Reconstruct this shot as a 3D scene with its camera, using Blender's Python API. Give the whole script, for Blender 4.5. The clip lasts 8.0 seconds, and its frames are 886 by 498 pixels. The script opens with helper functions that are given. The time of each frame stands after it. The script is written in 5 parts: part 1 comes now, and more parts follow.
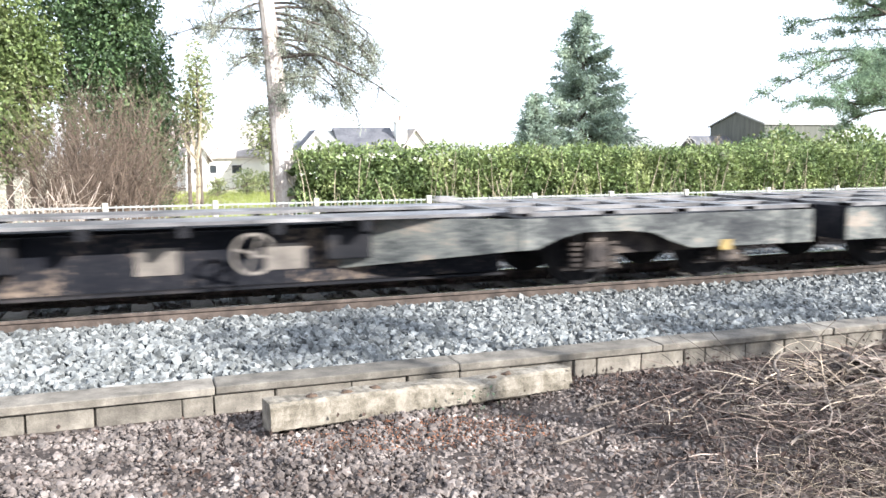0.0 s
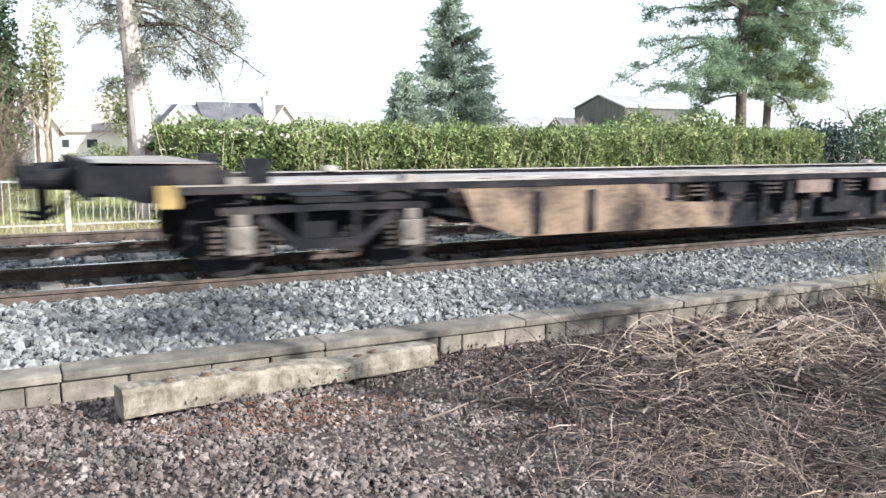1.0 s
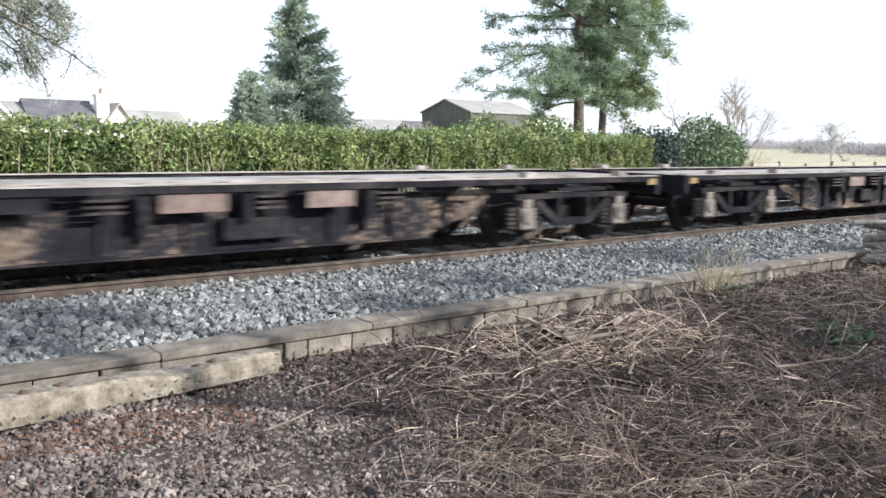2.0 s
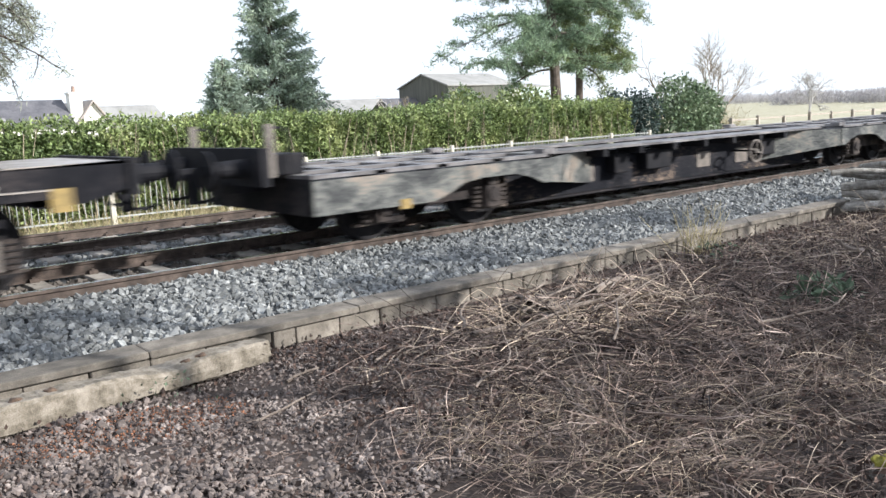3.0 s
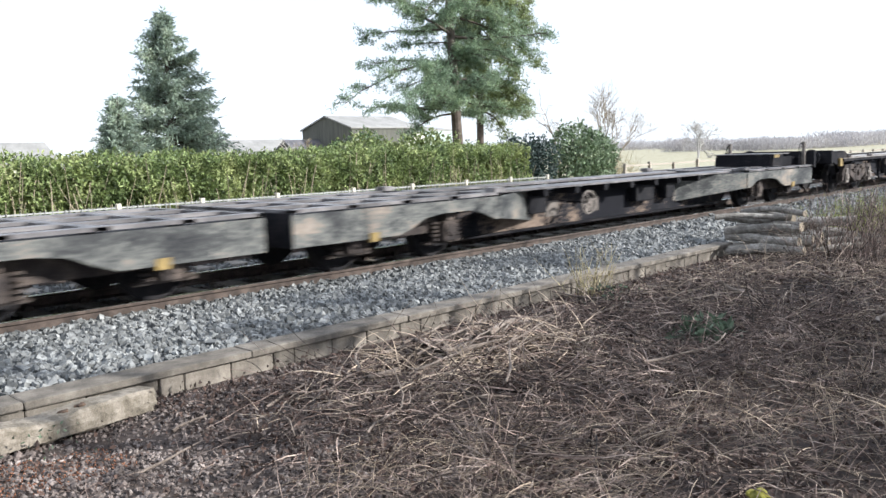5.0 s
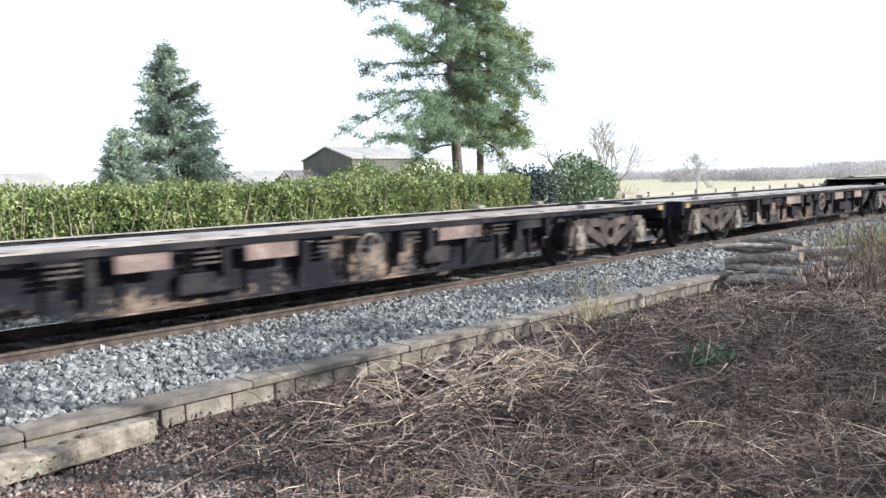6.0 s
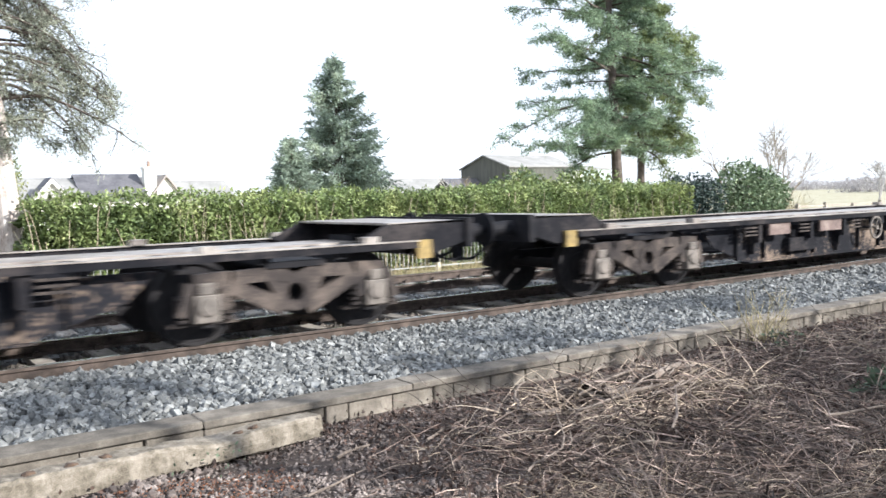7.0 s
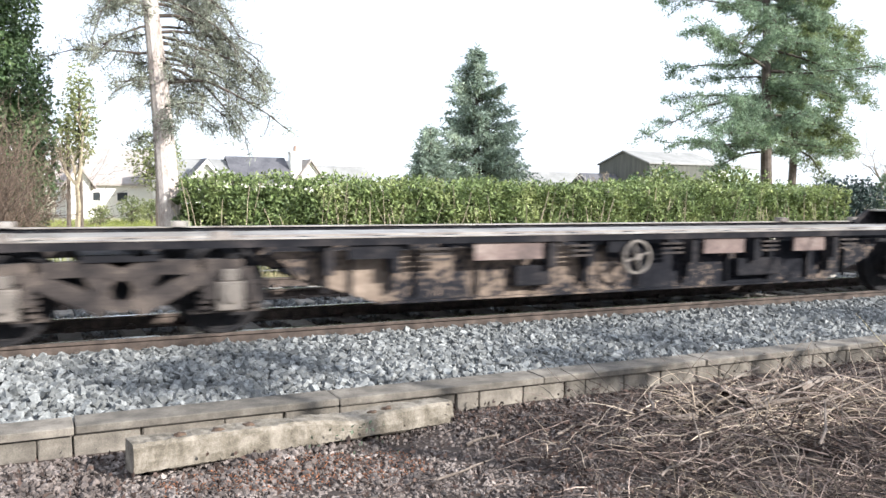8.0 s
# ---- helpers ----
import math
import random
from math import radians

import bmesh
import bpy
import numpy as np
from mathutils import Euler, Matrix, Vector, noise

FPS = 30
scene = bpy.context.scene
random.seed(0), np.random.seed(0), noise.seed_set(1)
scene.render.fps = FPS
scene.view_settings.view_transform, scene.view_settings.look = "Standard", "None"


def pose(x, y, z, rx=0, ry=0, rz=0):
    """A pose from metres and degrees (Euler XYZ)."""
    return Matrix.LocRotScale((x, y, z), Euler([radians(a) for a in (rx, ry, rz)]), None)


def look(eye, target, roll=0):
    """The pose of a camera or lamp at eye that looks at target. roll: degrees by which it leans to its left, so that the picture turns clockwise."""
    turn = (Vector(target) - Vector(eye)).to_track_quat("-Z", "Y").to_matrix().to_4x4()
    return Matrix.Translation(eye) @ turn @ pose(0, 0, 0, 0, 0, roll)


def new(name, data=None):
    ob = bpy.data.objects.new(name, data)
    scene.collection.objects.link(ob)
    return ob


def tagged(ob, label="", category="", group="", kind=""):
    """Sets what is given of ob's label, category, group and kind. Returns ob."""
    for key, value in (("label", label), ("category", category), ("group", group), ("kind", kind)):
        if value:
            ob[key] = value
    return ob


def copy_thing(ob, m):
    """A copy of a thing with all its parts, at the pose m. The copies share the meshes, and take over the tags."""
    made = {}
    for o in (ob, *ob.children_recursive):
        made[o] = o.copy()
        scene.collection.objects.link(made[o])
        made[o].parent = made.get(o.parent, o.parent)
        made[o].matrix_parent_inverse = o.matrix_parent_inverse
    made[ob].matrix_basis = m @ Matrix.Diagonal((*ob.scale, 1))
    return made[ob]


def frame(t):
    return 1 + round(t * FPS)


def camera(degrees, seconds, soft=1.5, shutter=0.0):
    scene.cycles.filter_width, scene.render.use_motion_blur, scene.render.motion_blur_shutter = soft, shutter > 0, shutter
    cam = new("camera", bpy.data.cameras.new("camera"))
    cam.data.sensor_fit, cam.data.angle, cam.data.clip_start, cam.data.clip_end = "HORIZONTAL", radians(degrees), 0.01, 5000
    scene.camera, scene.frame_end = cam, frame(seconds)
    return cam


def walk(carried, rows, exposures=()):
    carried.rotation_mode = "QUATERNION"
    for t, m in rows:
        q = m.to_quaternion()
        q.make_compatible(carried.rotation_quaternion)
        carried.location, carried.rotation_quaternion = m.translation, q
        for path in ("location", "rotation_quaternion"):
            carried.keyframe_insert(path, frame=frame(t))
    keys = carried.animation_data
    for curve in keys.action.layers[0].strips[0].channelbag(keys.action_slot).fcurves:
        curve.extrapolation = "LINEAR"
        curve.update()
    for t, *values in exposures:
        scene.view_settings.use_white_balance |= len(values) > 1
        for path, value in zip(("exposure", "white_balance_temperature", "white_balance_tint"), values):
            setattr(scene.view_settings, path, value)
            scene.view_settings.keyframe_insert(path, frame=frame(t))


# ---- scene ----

# x runs along the railway, y away from the camera, z = 0 is the top of the rails.
cam = camera(55.8, 8.0, soft=1.5, shutter=0.14)
PATH = [
    (0.0, 0.000, 0.000, 1.529, -19.46, -6.42, -0.40),
    (0.5, 0.040, 0.021, 1.520, -23.56, -7.42, -0.31),
    (1.0, 0.064, 0.028, 1.516, -28.31, -7.88, 0.49),
    (1.5, 0.086, 0.029, 1.513, -32.91, -7.73, 0.85),
    (2.0, 0.132, 0.066, 1.503, -38.64, -7.53, 1.15),
    (2.2, 0.149, 0.078, 1.496, -40.78, -7.63, 0.88),
    (3.3, 0.167, -0.015, 1.540, -39.41, -9.73, -3.63),
    (3.5, 0.185, -0.023, 1.539, -40.95, -9.66, -3.55),
    (4.0, 0.205, -0.022, 1.536, -42.96, -8.59, -2.90),
    (4.5, 0.211, -0.034, 1.537, -45.08, -7.65, -2.14),
    (5.0, 0.214, -0.044, 1.538, -46.16, -6.63, -1.81),
    (6.3, 0.182, -0.055, 1.545, -45.65, -3.83, -1.64),
    (6.5, 0.189, -0.044, 1.537, -43.26, -3.86, -1.92),
    (7.0, 0.173, 0.000, 1.527, -35.63, -3.69, -1.49),
    (7.5, 0.141, 0.017, 1.522, -29.99, -3.77, 0.10),
    (8.0, 0.135, 0.032, 1.518, -26.57, -4.18, 0.76),
]
walk(cam, [(t, pose(x, y, z, 90 + pitch, 0, yaw) @ pose(0, 0, 0, 0, 0, roll)) for t, x, y, z, yaw, pitch, roll in PATH],
     [(0, 1.45, 5850, 9), (0.5, 1.3, 5850, 9), (1.0, 1.14, 5900, 9), (1.5, 0.94, 5950, 10), (2.2, 0.82, 5950, 10), (3.3, 0.81, 5950, 10), (5.2, 0.83, 5900, 10), (6.3, 1.0, 5900, 10), (8.0, 1.04, 5950, 10)])

# ---- light ----
SUN_EL, SUN_AZ = 26.0, -57.0  # degrees up; degrees from +x towards +y
sky_world = bpy.data.worlds.new("sky")
scene.world = sky_world
sky_world.use_nodes = True
_n = sky_world.node_tree
_sky = _n.nodes.new("ShaderNodeTexSky")
_sky.sky_type, _sky.sun_disc = "NISHITA", False
_sky.sun_elevation, _sky.sun_rotation = radians(SUN_EL), radians(90 - SUN_AZ)
_sky.air_density, _sky.dust_density, _sky.ozone_density = 1.0, 0.4, 1.0
_haze = _n.nodes.new("ShaderNodeMixRGB")  # thin bright winter haze over the clear sky
_haze.inputs[0].default_value = 0.82
_haze.inputs[2].default_value = (6.95, 7.2, 7.65, 1)
_n.links.new(_sky.outputs[0], _haze.inputs[1])
_n.links.new(_haze.outputs[0], _n.nodes["Background"].inputs[0])
_n.nodes["Background"].inputs[1].default_value = 0.1
sun_data = bpy.data.lights.new("sun", "SUN")
sun_data.energy, sun_data.angle, sun_data.color = 5.0, radians(0.6), (1.0, 0.93, 0.82)
sun_ob = new("sun", sun_data)
_d = Vector((math.cos(radians(SUN_EL)) * math.cos(radians(SUN_AZ)), math.cos(radians(SUN_EL)) * math.sin(radians(SUN_AZ)), math.sin(radians(SUN_EL))))
sun_ob.matrix_world = look(_d * 50, (0, 0, 0))


# ---- materials ----
def material(name, stops, scale=8.0, rough=0.8, metal=0.0, bump=0.3, fine=60.0, island=0.0, obj_random=0.0, stretch=(1, 1, 1), spec=0.5, through_light=0.0):
    """Noise-driven colour ramp over object space, with fine grain, bump and per-piece value change."""
    m = bpy.data.materials.new(name)
    m.use_nodes = True
    nt = m.node_tree
    b = nt.nodes["Principled BSDF"]
    L = nt.links.new
    co = nt.nodes.new("ShaderNodeTexCoord")
    mp = nt.nodes.new("ShaderNodeMapping")
    mp.inputs["Scale"].default_value = stretch
    L(co.outputs["Object"], mp.inputs[0])
    n1 = nt.nodes.new("ShaderNodeTexNoise")
    n1.inputs["Scale"].default_value, n1.inputs["Detail"].default_value, n1.inputs["Roughness"].default_value = scale, 6, 0.65
    n2 = nt.nodes.new("ShaderNodeTexNoise")
    n2.inputs["Scale"].default_value, n2.inputs["Detail"].default_value = fine, 3
    L(mp.outputs[0], n1.inputs[0])
    L(mp.outputs[0], n2.inputs[0])
    ramp = nt.nodes.new("ShaderNodeValToRGB")
    el = ramp.color_ramp.elements
    while len(el) < len(stops):
        el.new(0.5)
    for e, (p, c) in zip(el, stops):
        e.position, e.color = p, (*c, 1)
    mix = nt.nodes.new("ShaderNodeMath")
    mix.operation = "MULTIPLY_ADD"
    L(n2.outputs["Fac"], mix.inputs[0])
    mix.inputs[1].default_value = 0.35
    L(n1.outputs["Fac"], mix.inputs[2])
    sub = nt.nodes.new("ShaderNodeMath")
    sub.operation = "SUBTRACT"
    L(mix.outputs[0], sub.inputs[0])
    sub.inputs[1].default_value = 0.175
    L(sub.outputs[0], ramp.inputs[0])
    colour = ramp.outputs[0]
    for amount, kind in ((island, "g"), (obj_random, "o")):
        if amount:
            src_node = nt.nodes.new("ShaderNodeNewGeometry" if kind == "g" else "ShaderNodeObjectInfo")
            rng = nt.nodes.new("ShaderNodeMapRange")
            rng.inputs[3].default_value, rng.inputs[4].default_value = 1 - amount, 1 + amount
            L(src_node.outputs["Random Per Island" if kind == "g" else "Random"], rng.inputs[0])
            hs = nt.nodes.new("ShaderNodeHueSaturation")
            L(rng.outputs[0], hs.inputs["Value"])
            L(colour, hs.inputs["Color"])
            colour = hs.outputs[0]
    L(colour, b.inputs["Base Color"])
    b.inputs["Roughness"].default_value, b.inputs["Metallic"].default_value = rough, metal
    b.inputs["Specular IOR Level"].default_value = spec
    if bump:
        bp = nt.nodes.new("ShaderNodeBump")
        bp.inputs["Strength"].default_value, bp.inputs["Distance"].default_value = bump, 0.01
        L(sub.outputs[0], bp.inputs["Height"])
        L(bp.outputs[0], b.inputs["Normal"])
    if through_light:
        tr = nt.nodes.new("ShaderNodeBsdfTranslucent")
        L(colour, tr.inputs[0])
        ms = nt.nodes.new("ShaderNodeMixShader")
        ms.inputs[0].default_value = through_light
        L(b.outputs[0], ms.inputs[1])
        L(tr.outputs[0], ms.inputs[2])
        L(ms.outputs[0], nt.nodes["Material Output"].inputs[0])
    return m


M_STONE = material("ballast_stone", [(0.3, (0.08, 0.083, 0.082)), (0.5, (0.155, 0.159, 0.156)), (0.7, (0.265, 0.265, 0.255))], 9, 0.85, fine=80, island=0.5)
# oily brown stone, with the shade under the train put into the colour
M_OILSHADESTONE = material("oily_shaded_ballast_stone", [(0.3, (0.035, 0.03, 0.027)), (0.5, (0.085, 0.073, 0.063)), (0.7, (0.17, 0.15, 0.13))], 9, 0.85, fine=80, island=0.5)
M_BED = material("ballast_bed", [(0.3, (0.03, 0.03, 0.03)), (0.6, (0.12, 0.12, 0.12))], 30, 0.95, bump=0.8)
M_EARTH = material("earth", [(0.3, (0.015, 0.0095, 0.0075)), (0.5, (0.034, 0.023, 0.018)), (0.7, (0.066, 0.048, 0.039))], 5, 0.95, bump=0.9, fine=90)
M_GRAVEL = material("small_gravel", [(0.3, (0.06, 0.048, 0.043)), (0.5, (0.125, 0.101, 0.09)), (0.7, (0.25, 0.215, 0.194))], 4, 0.9, island=0.5)
M_CONCRETE = material("concrete", [(0.3, (0.07, 0.062, 0.05)), (0.5, (0.145, 0.126, 0.104)), (0.7, (0.245, 0.217, 0.18))], 5, 0.92, bump=0.6, fine=120, obj_random=0.22)
M_BEAM = material("old_concrete", [(0.3, (0.07, 0.058, 0.042)), (0.46, (0.16, 0.137, 0.105)), (0.66, (0.28, 0.245, 0.2))], 9, 0.95, bump=0.9, fine=140)
M_RAILSIDE = material("rail_rust", [(0.3, (0.026, 0.019, 0.015)), (0.5, (0.062, 0.045, 0.036)), (0.7, (0.115, 0.087, 0.071))], 6, 0.85, fine=90)
M_RAILTOP = material("rail_polished", [(0.3, (0.45, 0.44, 0.43)), (0.7, (0.65, 0.64, 0.62))], 20, 0.22, metal=1.0, bump=0.02)
M_GRASS = material("grass_ground", [(0.3, (0.22, 0.205, 0.12)), (0.5, (0.34, 0.315, 0.215)), (0.7, (0.45, 0.415, 0.31))], 0.6, 0.95, bump=0.5, fine=14)
M_HEDGE = material("laurel_leaf", [(0.3, (0.072, 0.11, 0.04)), (0.5, (0.18, 0.232, 0.083)), (0.72, (0.37, 0.395, 0.17))], 1.0, 0.58, bump=0, fine=20, island=0.6, through_light=0.25)

M_SLEEPER = material("sleeper_concrete", [(0.3, (0.17, 0.15, 0.13)), (0.7, (0.36, 0.33, 0.29))], 6, 0.9, bump=0.4, obj_random=0.2)
M_RUSTDARK = material("dark_rust", [(0.3, (0.03, 0.02, 0.015)), (0.7, (0.11, 0.07, 0.045))], 20, 0.9)
M_FLAKES = material("rust_flake", [(0.3, (0.13, 0.052, 0.027)), (0.7, (0.25, 0.115, 0.064))], 12, 0.9, island=0.4)
M_POST = material("pale_concrete", [(0.3, (0.36, 0.33, 0.27)), (0.7, (0.55, 0.51, 0.43))], 8, 0.9, obj_random=0.12)
M_GALV = material("galvanised", [(0.3, (0.25, 0.255, 0.24)), (0.7, (0.4, 0.405, 0.385))], 20, 0.6, metal=0.0, bump=0.05)
M_WOODGREY = material("grey_wood", [(0.3, (0.24, 0.205, 0.165)), (0.7, (0.48, 0.43, 0.36))], 4, 0.9, stretch=(3, 3, 0.6), obj_random=0.2)
M_BARK = material("bark", [(0.3, (0.05, 0.04, 0.032)), (0.7, (0.15, 0.12, 0.1))], 5, 0.95, bump=0.8)
M_PINEBARK = material("pine_bark", [(0.28, (0.216, 0.173, 0.151)), (0.5, (0.454, 0.389, 0.351)), (0.72, (0.626, 0.572, 0.529))], 5, 0.95, bump=0.9, stretch=(1, 1, 0.35), fine=40)
M_NEEDLE = material("spruce_needle", [(0.3, (0.173, 0.219, 0.182)), (0.55, (0.316, 0.382, 0.299)), (0.75, (0.517, 0.565, 0.415))], 0.9, 0.6, bump=0, fine=8, island=0.4, through_light=0.45)
M_NEEDLE2 = material("cypress_spray", [(0.3, (0.12, 0.163, 0.0715)), (0.55, (0.228, 0.275, 0.121)), (0.75, (0.384, 0.425, 0.209))], 0.8, 0.6, bump=0, fine=8, island=0.4, through_light=0.35)
M_PINE = material("pine_needle", [(0.3, (0.138, 0.198, 0.138)), (0.55, (0.252, 0.337, 0.215)), (0.75, (0.42, 0.508, 0.297))], 0.9, 0.6, bump=0, fine=8, island=0.4, through_light=0.45)
M_IVY = material("ivy_leaf", [(0.3, (0.0805, 0.117, 0.0311)), (0.55, (0.172, 0.212, 0.0776)), (0.75, (0.299, 0.296, 0.139))], 1.0, 0.45, bump=0, fine=8, island=0.45, through_light=0.25)
M_IVYDARK = material("ivy_dark", [(0.3, (0.0468, 0.0787, 0.0338)), (0.55, (0.0938, 0.148, 0.06)), (0.75, (0.188, 0.245, 0.0938))], 1.0, 0.45, bump=0, fine=8, island=0.45, through_light=0.15)
M_IVYPALE = material("ivy_pale", [(0.3, (0.12, 0.15, 0.06)), (0.7, (0.28, 0.29, 0.13))], 1.0, 0.6, bump=0, fine=8, island=0.4, through_light=0.3)
M_HOLLY = material("holly_leaf", [(0.3, (0.07, 0.115, 0.055)), (0.55, (0.16, 0.215, 0.12)), (0.75, (0.3, 0.34, 0.22))], 1.2, 0.5, bump=0, fine=8, island=0.5, through_light=0.2)
M_STEM = material("hedge_stem", [(0.3, (0.22, 0.18, 0.12)), (0.7, (0.42, 0.36, 0.26))], 6, 0.9, island=0.3)
M_STEMPALE = material("pale_stem", [(0.3, (0.4, 0.32, 0.26)), (0.7, (0.62, 0.52, 0.44))], 6, 0.85, island=0.25)
M_TWIGRED = material("brown_twig", [(0.3, (0.088, 0.0602, 0.045)), (0.7, (0.208, 0.155, 0.117))], 4, 0.9, bump=0, island=0.45)
M_TWIG = material("winter_twig", [(0.3, (0.16, 0.13, 0.09)), (0.7, (0.36, 0.3, 0.22))], 4, 0.9, bump=0, island=0.3)
# far twigs and far wood: distance haze is put into the pale greys
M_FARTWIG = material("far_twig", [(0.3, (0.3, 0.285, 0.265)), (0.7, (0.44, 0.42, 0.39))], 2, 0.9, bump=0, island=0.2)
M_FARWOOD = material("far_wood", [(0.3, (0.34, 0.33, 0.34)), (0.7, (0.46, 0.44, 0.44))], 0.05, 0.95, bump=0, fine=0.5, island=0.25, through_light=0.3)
M_STRAW = material("straw", [(0.3, (0.28, 0.24, 0.12)), (0.7, (0.55, 0.48, 0.3))], 2, 0.85, bump=0, island=0.4, through_light=0.35)
M_LAWN = material("lawn", [(0.3, (0.16, 0.2, 0.04)), (0.7, (0.34, 0.36, 0.1))], 2, 0.85, bump=0, island=0.35, through_light=0.25)
M_BRAMBLE = material("dead_stem", [(0.3, (0.036, 0.0235, 0.019)), (0.52, (0.13, 0.094, 0.077)), (0.75, (0.38, 0.305, 0.257))], 3, 0.85, bump=0, fine=12, island=0.85)
M_LITTER = material("leaf_litter", [(0.3, (0.026, 0.0145, 0.0115)), (0.55, (0.064, 0.04, 0.031)), (0.75, (0.135, 0.095, 0.077))], 3, 0.9, bump=0, island=0.7)
M_LOG = material("log_bark", [(0.28, (0.07, 0.064, 0.056)), (0.5, (0.23, 0.212, 0.185)), (0.7, (0.44, 0.415, 0.375))], 7, 0.92, bump=0.8, obj_random=0.35)
M_CUT = material("cut_wood", [(0.3, (0.2, 0.165, 0.12)), (0.7, (0.36, 0.3, 0.225))], 14, 0.85, obj_random=0.2)
M_MOSS = material("moss", [(0.3, (0.09, 0.085, 0.012)), (0.7, (0.26, 0.235, 0.035))], 20, 0.95, bump=0.9)
M_SKIRT = material("faded_skirt_paint", [(0.3, (0.016, 0.017, 0.02)), (0.43, (0.05, 0.052, 0.052)), (0.55, (0.135, 0.137, 0.127)), (0.64, (0.22, 0.18, 0.146)), (0.8, (0.31, 0.295, 0.265))], 1.3, 0.55, bump=0.15, fine=18, stretch=(1, 1, 1.8), spec=0.25)
# grime plus underframe shade, put into the colour as near-black navy
M_GIRDER = material("grimy_shade_girder", [(0.3, (0.005, 0.0055, 0.008)), (0.5, (0.013, 0.0128, 0.0155)), (0.7, (0.05, 0.043, 0.042))], 1.4, 0.8, bump=0.2, fine=22, spec=0.12)
M_DECKDARK = material("grimy_deck_steel", [(0.3, (0.045, 0.043, 0.045)), (0.5, (0.125, 0.117, 0.118)), (0.7, (0.27, 0.255, 0.25))], 2.0, 0.45, metal=0.15, bump=0.15, fine=30)
M_DECK = material("worn_deck_steel", [(0.3, (0.12, 0.1, 0.09)), (0.5, (0.27, 0.24, 0.215)), (0.7, (0.42, 0.39, 0.36))], 2.0, 0.42, metal=0.25, bump=0.15, fine=30)
M_OXIDE = material("red_oxide_paint", [(0.3, (0.05, 0.034, 0.031)), (0.52, (0.135, 0.092, 0.08)), (0.72, (0.25, 0.195, 0.167))], 2.0, 0.7, bump=0.15, fine=25)
# oily iron, darkened further to stand for shade under the decks
M_DARK = material("oily_shade_iron", [(0.3, (0.005, 0.0055, 0.008)), (0.6, (0.014, 0.0135, 0.016)), (0.8, (0.05, 0.042, 0.038))], 4, 0.7, bump=0.2, spec=0.15)
M_BOGIE = material("dusty_bogie_iron", [(0.3, (0.013, 0.0115, 0.0125)), (0.5, (0.045, 0.037, 0.034)), (0.7, (0.13, 0.104, 0.087))], 3, 0.8, bump=0.25, spec=0.2)
M_BOXGREY = material("axlebox_grey", [(0.3, (0.068, 0.0574, 0.0496)), (0.7, (0.196, 0.168, 0.144))], 5, 0.6, bump=0.15)
M_YELLOW = material("faded_yellow", [(0.3, (0.12, 0.082, 0.028)), (0.7, (0.32, 0.225, 0.07))], 7, 0.65)
# wheels share the near-black that carries the underframe shade
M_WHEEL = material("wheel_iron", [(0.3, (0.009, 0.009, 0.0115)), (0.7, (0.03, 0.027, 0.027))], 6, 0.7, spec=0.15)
M_RENDER = material("house_render", [(0.3, (0.62, 0.6, 0.54)), (0.7, (0.76, 0.74, 0.68))], 0.8, 0.9, bump=0.1)
M_ROOFTILE = material("roof_tile", [(0.3, (0.27, 0.237, 0.215)), (0.7, (0.39, 0.348, 0.32))], 1.2, 0.9, fine=9, bump=0.4)
M_SLATE = material("slate", [(0.3, (0.06, 0.06, 0.07)), (0.7, (0.14, 0.135, 0.145))], 1.2, 0.75, fine=9)
M_SHEET = material("barn_sheet", [(0.3, (0.06, 0.062, 0.052)), (0.7, (0.12, 0.118, 0.1))], 0.6, 0.85, stretch=(4, 4, 0.3), fine=6)
M_BARNROOF = material("cement_sheet_roof", [(0.3, (0.2, 0.195, 0.185)), (0.7, (0.32, 0.315, 0.3))], 0.5, 0.9, fine=5)
M_GREENSHEET = material("pale_green_sheet", [(0.3, (0.32, 0.4, 0.36)), (0.7, (0.44, 0.52, 0.47))], 0.5, 0.7, fine=5)
M_BRICK = material("brick_wall", [(0.3, (0.2, 0.13, 0.1)), (0.7, (0.34, 0.25, 0.2))], 2, 0.9)
M_GLASS = material("dark_window", [(0.3, (0.03, 0.035, 0.04)), (0.7, (0.05, 0.055, 0.06))], 2, 0.08, bump=0)
M_TIMBER = material("white_bargeboard", [(0.3, (0.6, 0.58, 0.54)), (0.7, (0.75, 0.73, 0.7))], 3, 0.7, bump=0.05)
M_FINEPINE = material("fine_pine_needle", [(0.3, (0.2, 0.215, 0.17)), (0.55, (0.32, 0.335, 0.26)), (0.75, (0.48, 0.48, 0.38))], 0.9, 0.6, bump=0, fine=8, island=0.4, through_light=0.45)
M_PANEL = material("dusty_tan_panel", [(0.36, (0.014, 0.0125, 0.013)), (0.46, (0.075, 0.055, 0.042)), (0.58, (0.19, 0.136, 0.097)), (0.75, (0.3, 0.225, 0.165))], 0.9, 0.75, bump=0.2, fine=22, spec=0.2)

M_WEED = material("dull_weed", [(0.3, (0.045, 0.07, 0.04)), (0.7, (0.12, 0.16, 0.1))], 3, 0.7, bump=0, island=0.4, through_light=0.2)
M_DRYGRASS = material("dry_bank_grass", [(0.3, (0.2, 0.152, 0.107)), (0.7, (0.43, 0.35, 0.262))], 2, 0.85, bump=0, island=0.45, through_light=0.2)
M_CANE = material("pale_cane", [(0.3, (0.25, 0.19, 0.14)), (0.7, (0.5, 0.41, 0.31))], 3, 0.8, bump=0, island=0.4)
